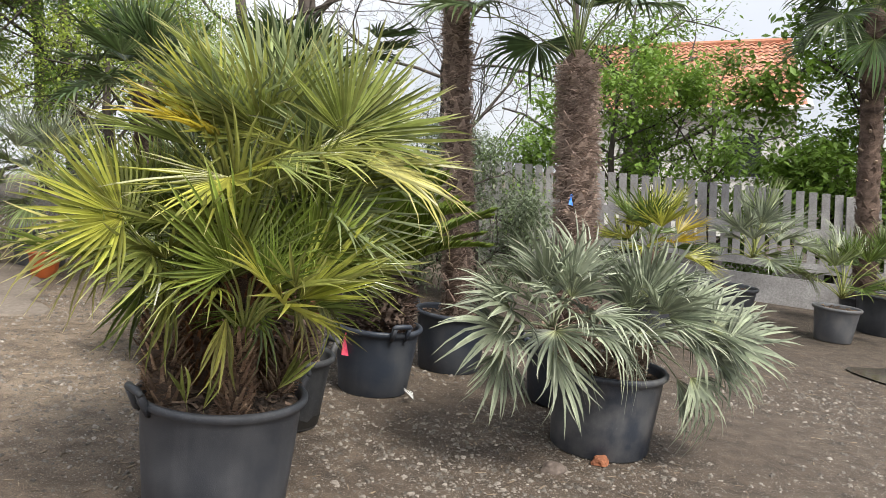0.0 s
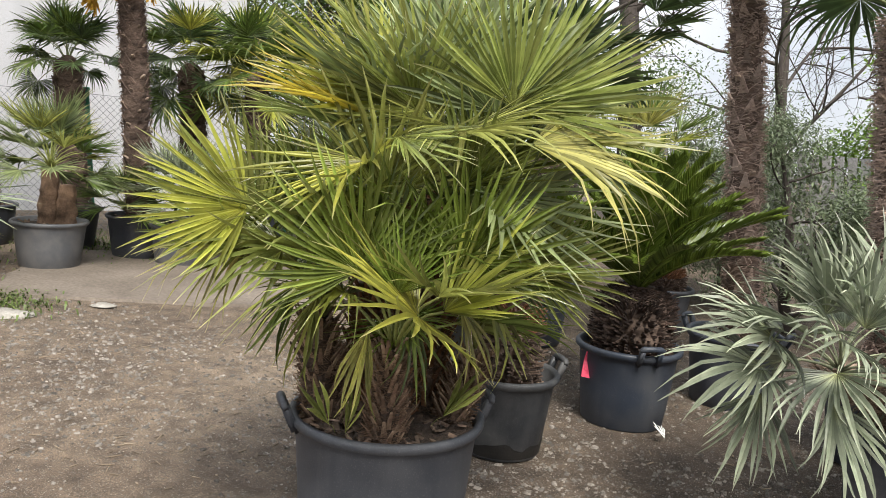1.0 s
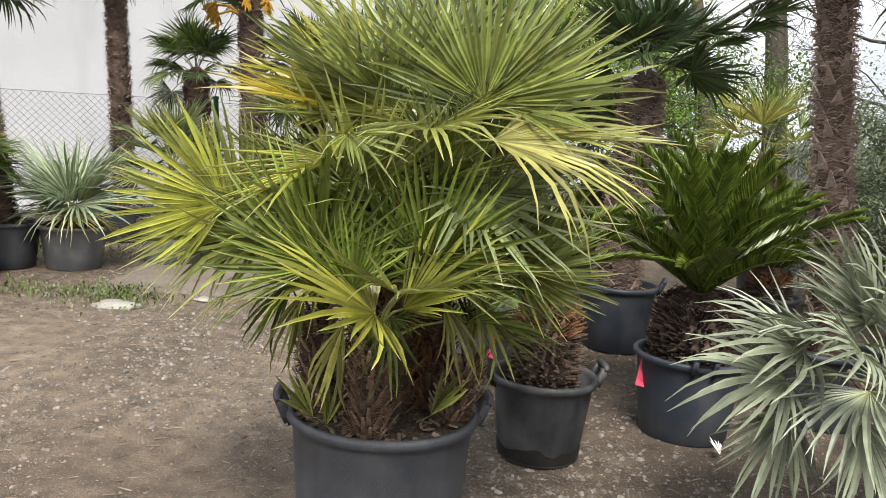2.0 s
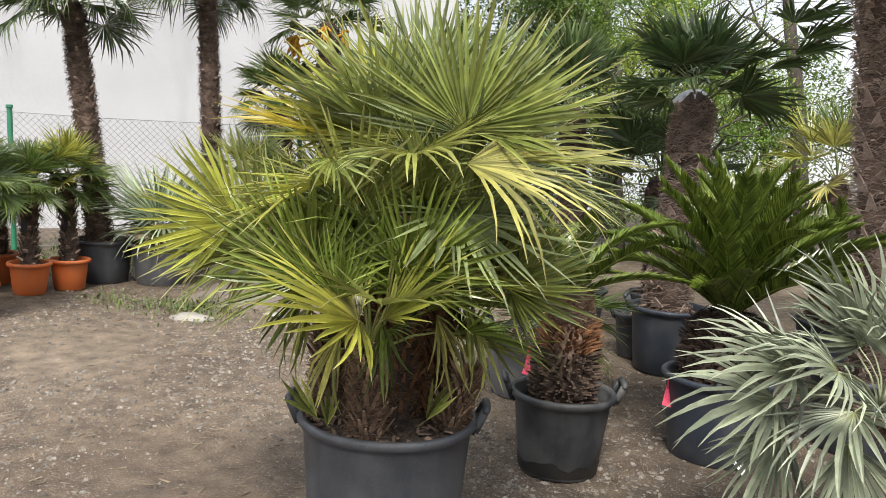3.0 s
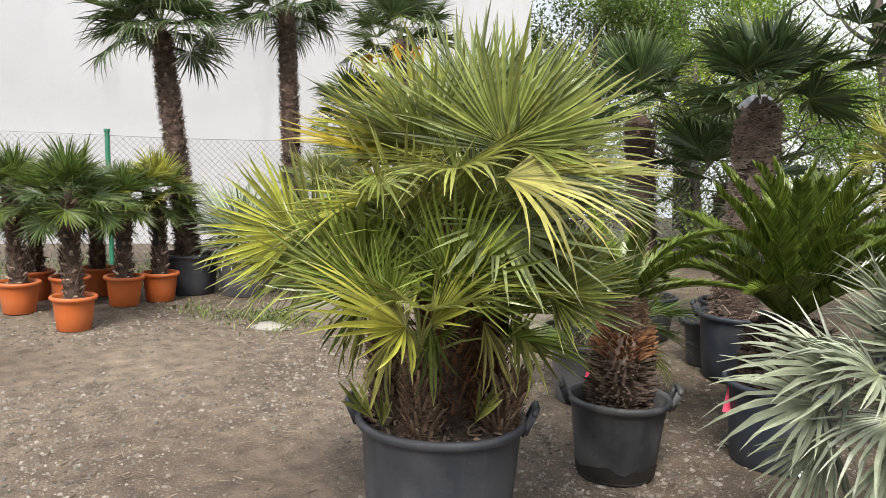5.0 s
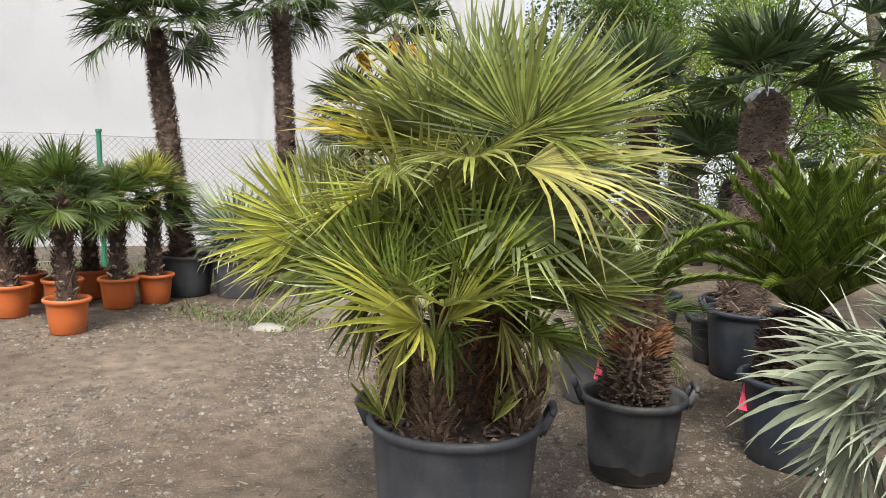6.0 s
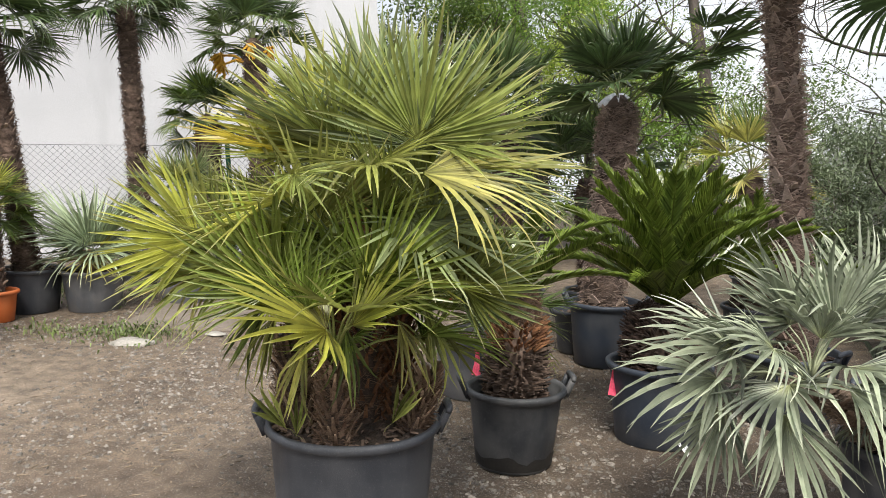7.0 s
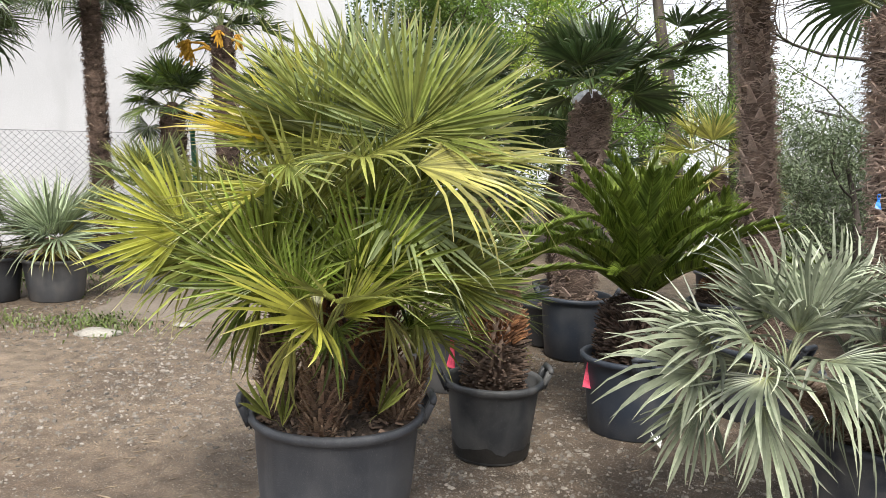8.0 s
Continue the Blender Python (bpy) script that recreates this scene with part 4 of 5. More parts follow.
for sd in (-1, 1):
    sh = Shape()
    rows, cols = 17, 28
    for i in range(rows):
        f0, f1 = i / rows, (i + 1.18) / rows
        for j in range(cols):
            x0 = -3.5 + 7.0 * j / cols
            x1 = x0 + 7.0 / cols
            lift = 0.02 * noise.noise((i * 3.1, j * 1.7, 0.5))
            y0, y1 = sd * (3.6 - 3.6 * f0), sd * (3.6 - 3.6 * min(f1, 1))
            za, zb = 4.14 + 2.55 * f0 + 0.05 + lift, 4.14 + 2.55 * min(f1, 1) + 0.005
            xm = (x0 + x1) / 2
            sh.add([(x0, y0, za - 0.03), (xm, y0, za + 0.03), (x1, y0, za - 0.03), (x0, y1, zb - 0.03), (xm, y1, zb + 0.03), (x1, y1, zb - 0.03)], [(0, 1, 4, 3), (1, 2, 5, 4)])
    ro = part("roof_tiles", sh, "tile", house, "overlapping red clay roof tiles")
    ro["kind"] = "stuff"
    for ex in (-3.53, 3.53):
        sh = Shape()
        sh.tube([(ex, sd * 3.62, 4.1), (ex, 0, 6.66)], [0.09, 0.09], 6)
        part("verge_board", sh, "timber", house, "white verge board")
    sh = Shape()
    sh.tube([(-3.5, sd * 3.66, 4.1), (3.5, sd * 3.66, 4.1)], [0.08, 0.08], 8)
    part("gutter", sh, "timber", house, "white gutter")
sh = Shape()
sh.tube([(-3.5, 0, 6.72), (3.5, 0, 6.72)], [0.11, 0.11], 8)
part("ridge", sh, "tile", house)
for wx in (-1.6, 1.6):
    win = new("window")
    win.parent = house
    win.matrix_basis = pose(wx, -3.22, 2.6)
    for nm, mt, sx, sz, yy in (("frame", "timber", 1.3, 1.5, 0.0), ("pane", "pane", 1.1, 1.3, -0.03)):
        sh = Shape()
        sh.box(Matrix.Identity(4), sx, 0.06, sz)
        part(nm, sh, mt, win, at=pose(0, yy, 0))


# ---- trees ----
def grow(s, tips, p, d, length, radius, depth, q, droop):
    pts, radii = [p], [radius]
    n = 4
    for i in range(n):
        d = (d + Vector((q.uniform(-0.25, 0.25), q.uniform(-0.25, 0.25), q.uniform(-0.12, 0.2) - droop))).normalized()
        p = p + d * length / n
        pts.append(p)
        radii.append(radius * (1 - 0.5 * (i + 1) / n))
    s.tube(pts, radii, 7 if radius > 0.05 else 4, False)
    if depth == 0:
        tips.extend(pts[1:])
        return
    for k in range(q.choice((3, 4, 4, 5)) if depth > 1 else q.choice((3, 4))):
        f = q.uniform(0.3, 1.0)
        i = min(int(f * n), n - 1)
        b = pts[i].lerp(pts[i + 1], f * n - i)
        a = q.uniform(0, 6.28)
        side = d.orthogonal().normalized()
        side = Matrix.Rotation(a, 3, d) @ side
        nd = (d * q.uniform(0.35, 0.8) + side * q.uniform(0.6, 1.0)).normalized()
        grow(s, tips, b, nd, length * q.uniform(0.5, 0.72), radius * 0.5 * q.uniform(0.7, 1), depth - 1, q, droop)


def leaves_shape(tips, count, size, spread, q, long=1.0):
    """Many small pointed leaves in loose sprays round the twigs."""
    s = Shape()
    for _ in range(count):
        c = q.choice(tips) + Vector((q.gauss(0, spread), q.gauss(0, spread), q.gauss(0, spread * 0.8)))
        if c.z < 0.1:
            continue
        d = Vector((q.uniform(-1, 1), q.uniform(-1, 1), q.uniform(-0.7, 0.2))).normalized()
        w = d.cross(Vector((q.uniform(-0.5, 0.5), q.uniform(-0.5, 0.5), 1))).normalized()
        L = size * q.uniform(0.6, 1.4)
        k = Vector((0, 0, -0.12 * L))
        s.add([c, c + d * L * 0.5 + w * L * 0.27 / long, c + d * L + k, c + d * L * 0.5 - w * L * 0.27 / long], [(0, 1, 2, 3)], [(0.1, 0.5), (0.5, 1), (1, 0.5), (0.5, 0)])
    return s


def tree(x, y, h, r, count, mat, label, size=0.09, spread=0.28, seed=1, depth=3, limbs=7, start=0.3, droop=0.02, name="tree", lean=(0, 0), group="trees behind the yard", long=1.0, reach=0.42):
    q = random.Random(seed)
    t = thing(name, label, "tree" if name == "tree" else "shrub", group, pose(x, y, 0), stance="upright")
    s, tips = Shape(), []
    trunk = [Vector((lean[0] * f * f + 0.12 * noise.noise((seed, f * 3, 0.4)), lean[1] * f * f + 0.12 * noise.noise((seed, 7, f * 3)), h * 0.8 * f - 0.05)) for f in (0, 0.2, 0.4, 0.6, 0.8, 1.0)]
    s.tube(trunk, [r * 1.25, r, r * 0.9, r * 0.75, r * 0.55, r * 0.3], 12)
    for i in range(limbs):
        f = start + (1 - start) * (i + q.random()) / limbs
        k = min(int(f * 5), 4)
        b = trunk[k].lerp(trunk[k + 1], f * 5 - k)
        a = i * 2.4 + q.uniform(-0.5, 0.5)
        d = Vector((math.cos(a), math.sin(a), q.uniform(0.25, 0.9))).normalized()
        grow(s, tips, b, d, h * reach * (1.15 - 0.6 * f), r * 0.42 * (1.1 - 0.6 * f), depth - 1, q, droop)
    part("trunk", s, "bark", t, "dark bark trunk and limbs", True)
    if count:
        part("crown", leaves_shape(tips, count, size, spread, q, long), mat, t, "loose crown of small leaves")
    return t


tree(-4.97, 18.7, 11, 0.26, 500, "tree_young", "tall tree with dark trunk and few opening leaves", 0.045, 0.14, 21, 4, 6, 0.5)
tree(-5.6, 16.9, 9, 0.16, 700, "tree_young", "slender tree with dark trunk and opening leaves", 0.045, 0.14, 22, 4, 6, 0.45, lean=(-0.8, 0.3))
tree(-1.6, 17.5, 7.5, 0.12, 250, "tree_young", "bare spreading tree with thin twigs", 0.05, 0.3, 23, 4, 9, 0.2)
tree(1.2, 19.5, 8, 0.13, 200, "tree_young", "bare tree with thin grey twigs", 0.05, 0.3, 24, 4, 9, 0.2)
tree(-8.2, 14.2, 6.5, 0.13, 30000, "tree_young", "broad tree with fresh yellow-green spring leaves", 0.055, 0.16, 25, 3, 9, 0.2)
tree(-6.2, 13.4, 5.0, 0.1, 24000, "tree", "young tree with fresh mid-green leaves", 0.05, 0.15, 26, 3, 9, 0.15)
tree(-10.5, 16.8, 8.5, 0.16, 26000, "tree", "leafy tree with mid-green crown", 0.08, 0.2, 27, 3, 9, 0.2)
tree(-7.2, 18.5, 4.2, 0.12, 16000, "tree", "leafy tree with mid-green crown", 0.08, 0.2, 28, 3, 9, 0.2)
tree(-3.6, 15.2, 3.4, 0.07, 6000, "tree_dark", "dense dark green shrub at the back", 0.07, 0.3, 29, 3, 8, 0.1, name="shrub")
tree(-5.3, 12.9, 3.0, 0.06, 5000, "olive", "grey-green leafy shrub at the back", 0.06, 0.28, 30, 3, 8, 0.1, name="shrub")
tree(-1.2, 12.6, 2.6, 0.06, 4500, "olive", "grey-green leafy shrub at the back", 0.06, 0.26, 31, 3, 8, 0.1, name="shrub", long=1.8)
tree(-0.15, 9.0, 2.1, 0.05, 17000, "olive", "grey-green olive bush with narrow leaves", 0.055, 0.1, 32, 3, 10, 0.1, name="olive_bush", long=1.8, reach=0.36)
tree(-0.95, 10.3, 1.9, 0.05, 14000, "olive", "grey-green olive bush beside a trunk", 0.055, 0.1, 42, 3, 10, 0.08, name="olive_bush", long=1.8, reach=0.38)
tree(1.8, 15.0, 4.3, 0.07, 9000, "tree", "leafy green tree leaning over the concrete fence", 0.1, 0.15, 33, 3, 9, 0.15)
tree(3.5, 15.0, 4.1, 0.07, 7000, "tree", "leafy green tree behind the concrete fence", 0.11, 0.15, 34, 3, 9, 0.15)
tree(5.4, 14.4, 2.9, 0.07, 11000, "tree", "dense leafy shrub behind the concrete fence", 0.12, 0.16, 35, 3, 9, 0.08)
tree(8.0, 15.2, 6.8, 0.13, 12000, "tree", "tall leafy tree with broad bright leaves", 0.15, 0.2, 36, 3, 9, 0.15)
tree(6.6, 15.0, 6.4, 0.12, 9000, "tree", "tall leafy tree over the concrete fence", 0.15, 0.2, 43, 3, 7, 0.55)
tree(7.6, 13.4, 3.2, 0.07, 11000, "tree", "broad leafy shrub behind the concrete fence", 0.13, 0.17, 37, 3, 9, 0.25)
tree(11.5, 13.8, 7.0, 0.14, 12000, "tree_dark", "tall dark green tree at the back", 0.14, 0.2, 38, 3, 9, 0.12)
tree(2.4, 18.0, 6.0, 0.2, 3000, "tree", "thin-leaved tree with a dark straight trunk", 0.09, 0.15, 39, 3, 7, 0.4)
tree(0.3, 14.8, 2.5, 0.05, 8000, "tree", "low green shrub behind the concrete fence", 0.08, 0.15, 40, 3, 8, 0.1, name="shrub")


def weeds(x, y, w, d, count, label, seed):
    q = random.Random(seed)
    s = Shape()
    for _ in range(count):
        px, py = q.gauss(0, w / 2), q.gauss(0, d / 2)
        a = q.uniform(0, 6.28)
        L = q.uniform(0.012, 0.06)
        t = Vector((math.cos(a), math.sin(a), 0))
        n = Vector((-t.y, t.x, 0)) * L * 0.16
        p = Vector((px, py, 0))
        p1 = p + t * L * 0.4 + Vector((0, 0, L * 0.7))
        p2 = p + t * L + Vector((0, 0, L * q.uniform(0.3, 0.9)))
        s.add([p - n * 0.5, p + n * 0.5, p1 + n, p1 - n, p2], [(0, 1, 2, 3), (3, 2, 4)], [(0.1, 0), (0.1, 1), (0.5, 1), (0.5, 0), (1, 0.5)])
    solid("weeds", s, "weed", label, "weeds", kind="stuff", at=pose(x, y, 0))


tree(-8.9, 12.6, 5.2, 0.1, 22000, "tree_dark", "dense dark green tree beside the white wall", 0.075, 0.2, 45, 3, 10, 0.12)
tree(-5.9, 11.7, 4.0, 0.08, 9000, "tree_young", "loose yellow-green tree at the back of the yard", 0.06, 0.18, 46, 3, 10, 0.12)
weeds(-5.15, 4.5, 0.55, 0.4, 700, "low green weeds growing round a pale stone", 1)
weeds(-5.7, 4.05, 0.5, 0.3, 200, "sparse green weeds on bare earth", 2)
for i in range(9):
    p = FENCE_AT + FENCE_DIR * (-6.5 + i * 1.6) + FENCE_OUT * (0.1 + 0.1 * (i % 2))
    weeds(p.x, p.y, 1.5, 0.7, 1800, "strip of green weeds along the wire fence", 10 + i)

# ---- worn concrete apron before the row of tubs ----
ap = Shape()
edge_pts = []
corners = [Vector((-5.5, 4.55, 0)), Vector((-3.45, 6.3, 0)), Vector((-5.0, 8.5, 0)), Vector((-7.15, 6.2, 0))]
for i in range(4):
    a, b = corners[i], corners[(i + 1) % 4]
    for k in range(14):
        p = a.lerp(b, k / 14)
        w = 0.09 * noise.noise((p.x * 3, p.y * 3, 1.0)) + 0.03 * noise.noise((p.x * 11, p.y * 11, 4.0))
        edge_pts.append(p + Vector((w, w, 0)))
n_e = len(edge_pts)
mid_a = sum(edge_pts, Vector()) / n_e
ap.add([Vector((p.x, p.y, -0.02)) for p in edge_pts] + [mid_a.lerp(p, 0.985) + Vector((0, 0, 0.016)) for p in edge_pts] + [mid_a + Vector((0, 0, 0.018))],
       [(k, (k + 1) % n_e, n_e + (k + 1) % n_e, n_e + k) for k in range(n_e)] + [(n_e + k, n_e + (k + 1) % n_e, 2 * n_e) for k in range(n_e)])
solid("pavement", ap, "apron", "worn pale concrete apron along the row of tubs", "pavement", kind="structure")


# ---- the large fan palm in its tub ----
def toward(right, up, near):
    """A direction told by the yard's own axes: along the row of tubs, upwards, and out into the open yard."""
    return Vector((0.69 * right + 0.72 * near, 0.72 * right - 0.69 * near, up)).normalized()


pot(-0.74, 3.5, 0.30, 0.345, 0.53, "pot", "large black plastic tub with two lug handles, full of bark", 50.2, seed=3, chips=170, fill=0.93)
palm = thing("fan_palm", "large bushy fan palm with yellow-green leaves in a black tub", "palm tree", at=pose(0, 0, 0))


def stem(px, py, z0, z1, r, lean, seed, count=60):
    pts = [(px, py, z0), (px + lean[0] * 0.5, py + lean[1] * 0.5, (z0 + z1) / 2), (px + lean[0], py + lean[1], z1)]
    radii = [r * 1.15, r, r * 0.75]
    part("trunk", trunk_shape(pts, radii, seed, 0.3), "scale", palm, "brown fibrous trunk", True)
    part("leaf_base", stub_shape(pts, radii, int(count * 1.5), seed, 0.085, 0.02, 0.5, 0.004, 0.9, 0.2), "stub_dark" if count < 80 else "scale_red", palm, "old broken leaf bases")
    part("trunk_fibre", fibre_shape(pts, radii, 1500, seed, 0.07, 0.05, 0.0012), "fibre_red", palm, "rust brown hairs")


stem(-0.93, 3.37, 0.48, 0.86, 0.066, (-0.05, -0.02), 1)
stem(-0.62, 3.32, 0.48, 0.84, 0.043, (0.03, -0.05), 2)
stem(-0.56, 3.66, 0.48, 0.72, 0.042, (0.06, 0.05), 3)
stem(-0.74, 3.56, 0.48, 1.42, 0.048, (0.10, -0.08), 4, 90)
stem(-0.82, 3.66, 0.48, 1.05, 0.048, (-0.08, 0.06), 5)
stem(-0.9, 3.56, 0.48, 0.98, 0.055, (0.0, -0.02), 6, 90)
stem(-0.7, 3.7, 0.48, 0.98, 0.05, (0.02, 0.0), 7, 90)

TOP, LOW, SIDE, RIGHT = (-0.62, 3.47, 1.42), (-0.58, 3.28, 0.82), (-0.98, 3.38, 0.86), (-0.5, 3.7, 0.78)
leaf(palm, LOW, (-0.545, 3.0, 1.14), toward(-0.35, 0.85, 0.25), toward(-0.1, 0.35, 0.9), 0.46, "lush")
leaf(palm, LOW, (-0.326, 3.256, 1.166), toward(0.45, 0.8, 0.2), toward(0.1, 0.35, 0.9), 0.44, "lush")
leaf(palm, LOW, (-0.41, 3.03, 1.09), toward(0.05, 0.9, 0.3), toward(0.0, 0.3, 0.95), 0.32, "lush", "narrow")
leaf(palm, LOW, (-0.367, 3.08, 1.02), toward(-0.62, 0.42, 0.35), toward(0.1, 0.85, 0.5), 0.52, "yellow")
leaf(palm, LOW, (-0.33, 3.16, 1.03), toward(0.6, 0.5, 0.25), toward(-0.2, 0.7, 0.6), 0.44, "yellow", "narrow")
leaf(palm, SIDE, (-0.92, 2.91, 1.295), toward(-0.95, 0.08, 0.12), toward(-0.1, 0.5, 0.85), 0.42, "yellow", "stiff")
leaf(palm, SIDE, (-0.98, 3.02, 1.2), toward(-0.7, 0.65, 0.2), toward(0.1, 0.5, 0.8), 0.5, "green", "stiff")
leaf(palm, SIDE, (-0.85, 3.0, 1.16), toward(-0.8, 0.3, 0.4), toward(0, 0.8, 0.5), 0.46, "green", "hang")
leaf(palm, SIDE, (-1.1, 3.15, 1.18), toward(-0.9, -0.1, 0.1), toward(0, 0.8, 0.5), 0.5, "straw", "hang")
leaf(palm, TOP, (-0.725, 3.25, 1.60), toward(-0.92, 0.2, 0.1), toward(0.1, 0.9, 0.4), 0.5, "orange", "narrow")
leaf(palm, TOP, (-0.78, 3.36, 1.66), toward(-0.8, 0.5, 0.05), toward(0.1, 0.6, 0.75), 0.5, "yellow", "stiff")
leaf(palm, TOP, (-0.62, 3.45, 1.635), toward(-0.3, 0.92, 0.1), toward(0.05, 0.25, 0.95), 0.56, "green")
leaf(palm, TOP, (-0.284, 3.419, 1.669), toward(0.25, 0.85, 0.1), toward(0.05, 0.35, 0.9), 0.5, "green")
leaf(palm, TOP, (-0.4, 3.5, 1.65), toward(0.0, 0.95, 0.0), toward(0.05, 0.2, 0.95), 0.55, "sage")
leaf(palm, TOP, (-0.28, 3.5, 1.66), toward(0.8, 0.45, 0.0), toward(-0.2, 0.6, 0.7), 0.55, "green", "stiff")
leaf(palm, TOP, (-0.165, 3.33, 1.556), toward(0.95, -0.05, 0.12), toward(0.1, 0.85, 0.5), 0.62, "straw", "arch")
leaf(palm, TOP, (-0.26, 3.5, 1.58), toward(0.95, 0.02, -0.05), toward(0.0, 0.85, 0.5), 0.6, "green", "narrow")
leaf(palm, TOP, (-0.42, 2.99, 1.55), toward(0.35, -0.35, 0.75), toward(0.0, 0.8, 0.6), 0.3, "green", "narrow")
leaf(palm, RIGHT, (-0.435, 3.809, 1.057), toward(0.8, 0.42, 0.1), toward(-0.1, 0.5, 0.85), 0.44, "sage")
leaf(palm, RIGHT, (-0.47, 3.5, 0.98), toward(0.3, -0.8, 0.3), toward(0.4, 0.3, 0.85), 0.36, "straw", "strand")
leaf(palm, RIGHT, (-0.42, 3.6, 1.02), toward(0.35, -0.8, 0.2), toward(0.4, 0.3, 0.85), 0.4, "green", "strand")
leaf(palm, LOW, (-0.55, 3.3, 0.98), toward(0.1, -0.85, 0.35), toward(0.2, 0.3, 0.9), 0.34, "shaded", "strand")
leaf(palm, LOW, (-0.62, 3.18, 0.92), toward(-0.25, -0.85, 0.3), toward(-0.2, 0.3, 0.9), 0.34, "straw", "strand")
leaf(palm, SIDE, (-0.86, 3.2, 0.98), toward(-0.3, -0.8, 0.3), toward(-0.2, 0.3, 0.9), 0.36, "green", "strand")
leaf(palm, SIDE, (-1.0, 3.26, 1.0), toward(-0.5, -0.75, 0.2), toward(-0.2, 0.3, 0.9), 0.36, "shaded", "strand")
leaf(palm, RIGHT, (-0.3, 3.7, 1.1), toward(0.6, 0.3, 0.3), toward(0.0, 0.5, 0.85), 0.42, "green", "stiff")
crown(palm, TOP, 15, 0.33, 0.54, ("green", "sage", "sage", "yellow"), -8, 75, ("broad", "stiff"))
crown(palm, LOW, 8, 0.36, 0.46, ("green", "lush", "lush", "yellow"), 12, 75, ("broad", "stiff", "hang"), turn=1.0)
crown(palm, SIDE, 10, 0.38, 0.5, ("green", "lush", "yellow"), 26, 75, ("broad", "stiff"), turn=2.0)
# inner leaves, some in the darker green that paints the crown's inner shade
crown(palm, (-0.74, 3.56, 0.84), 10, 0.24, 0.4, ("shaded", "green", "lush"), -5, 60, ("broad", "stiff"), turn=0.6)
crown(palm, (-0.66, 3.52, 1.2), 9, 0.2, 0.42, ("shaded", "green", "lush"), -20, 50, ("broad", "stiff"), turn=1.6)
crown(palm, RIGHT, 6, 0.34, 0.42, ("green", "sage"), 62, 85, ("broad", "stiff"), turn=0.4)
crown(palm, (-0.86, 3.72, 1.0), 9, 0.38, 0.5, ("green", "sage"), 15, 75, ("broad", "stiff"), turn=0.9)
crown(palm, (-0.8, 3.34, 1.08), 6, 0.34, 0.46, ("green", "sage", "yellow"), 5, 62, ("broad", "stiff"), turn=0.2)
crown(palm, (-0.47, 3.46, 1.1), 6, 0.34, 0.46, ("green", "sage", "green"), 36, 75, ("broad", "stiff"), turn=1.7)
leaf(palm, (-0.78, 3.24, 0.5), (-0.76, 3.18, 0.55), toward(-0.5, 0.8, 0.4), toward(0.3, 0.3, 0.9), 0.26, "green", "young")
leaf(palm, (-0.70, 3.22, 0.5), (-0.69, 3.18, 0.54), toward(0.1, 1.0, 0.2), toward(0.2, 0.2, 0.9), 0.22, "green", "young")
leaf(palm, (-0.55, 3.5, 0.5), (-0.5, 3.5, 0.56), toward(0.5, 0.8, 0.3), toward(-0.2, 0.3, 0.9), 0.26, "green", "young")


# ---- ribbons ----
def ribbon(x, y, z, label, mat="tag", length=0.15, turn=30.0):
    s = Shape()
    verts, faces = [], []
    for i, f in enumerate((0, 0.15, 0.4, 0.7, 1.0)):
        w = 0.008 + 0.022 * f
        verts += [(-w, 0.012 * math.sin(f * 4), -f * length), (w, 0.012 * math.sin(f * 4 + 0.8), -f * length - 0.01 * f), (w, 0.014 + 0.012 * math.sin(f * 4 + 0.8), -f * length - 0.01 * f), (-w, 0.014 + 0.012 * math.sin(f * 4), -f * length)]
    for i in range(4):
        b = i * 4
        for k in range(4):
            faces.append((b + k, b + (k + 1) % 4, b + 4 + (k + 1) % 4, b + 4 + k))
    s.add(verts, faces + [(0, 3, 2, 1), (16, 17, 18, 19)])
    s.tube([(0.014 * math.cos(a), 0.008, 0.01 + 0.014 * math.sin(a)) for a in [k * 0.785 for k in range(9)]], [0.004] * 9, 5)
    return solid("ribbon_tag", s, mat, label, "ribbon", "ribbon tags", at=pose(x, y, z, 0, 0, turn))


# ---- cycads in tubs ----
pot(-0.83, 4.67, 0.20, 0.25, 0.42, "pot_dusty", "black plastic tub with lug handles holding a small cycad", 50, seed=5, fill=0.8)
cycad(-0.83, 4.67, 0.32, 0.93, 0.14, "small sago cycad with shaggy dark trunk and few arching fronds", 13, 0.62, 2, 0, 60, ("scale", "scale_red"))
dm = Shape()
dm.lathe([(0.204, 0.012), (0.209, 0.05), (0.213, 0.075)], 56, 0.012)
for i, v in enumerate(dm.v):
    a = math.atan2(v[1], v[0])
    if v[2] > 0.06:
        zz = 0.07 + 0.06 * noise.noise((math.cos(a) * 2, math.sin(a) * 2, 3)) + 0.012 * noise.noise((math.cos(a) * 9, math.sin(a) * 9, 3))
        dm.v[i] = (v[0], v[1], max(0.052, zz))
solid("damp_crust", dm, "damp", "dark damp dirt crust round the foot of a tub", "dirt", at=pose(-0.83, 4.67, 0.004))
pot(-0.5, 5.57, 0.235, 0.285, 0.46, "pot_blue", "blue-black plastic tub with a ragged foot and a pink ribbon", 130, seed=7, fill=0.88)
cycad(-0.5, 5.6, 0.38, 0.79, 0.215, "large sago cycad with a full head of dark green fronds", 64, 0.86, 5, 24, 88, ("scale_black", "scale_black"), stout=True)
ribbon(-0.655, 5.345, 0.42, "pink ribbon tied to the rim of a tub", "tag", 0.15, 35)
ribbon(-1.62, 5.235, 0.36, "pink ribbon hanging on a grey tub", "tag", 0.15, 20)

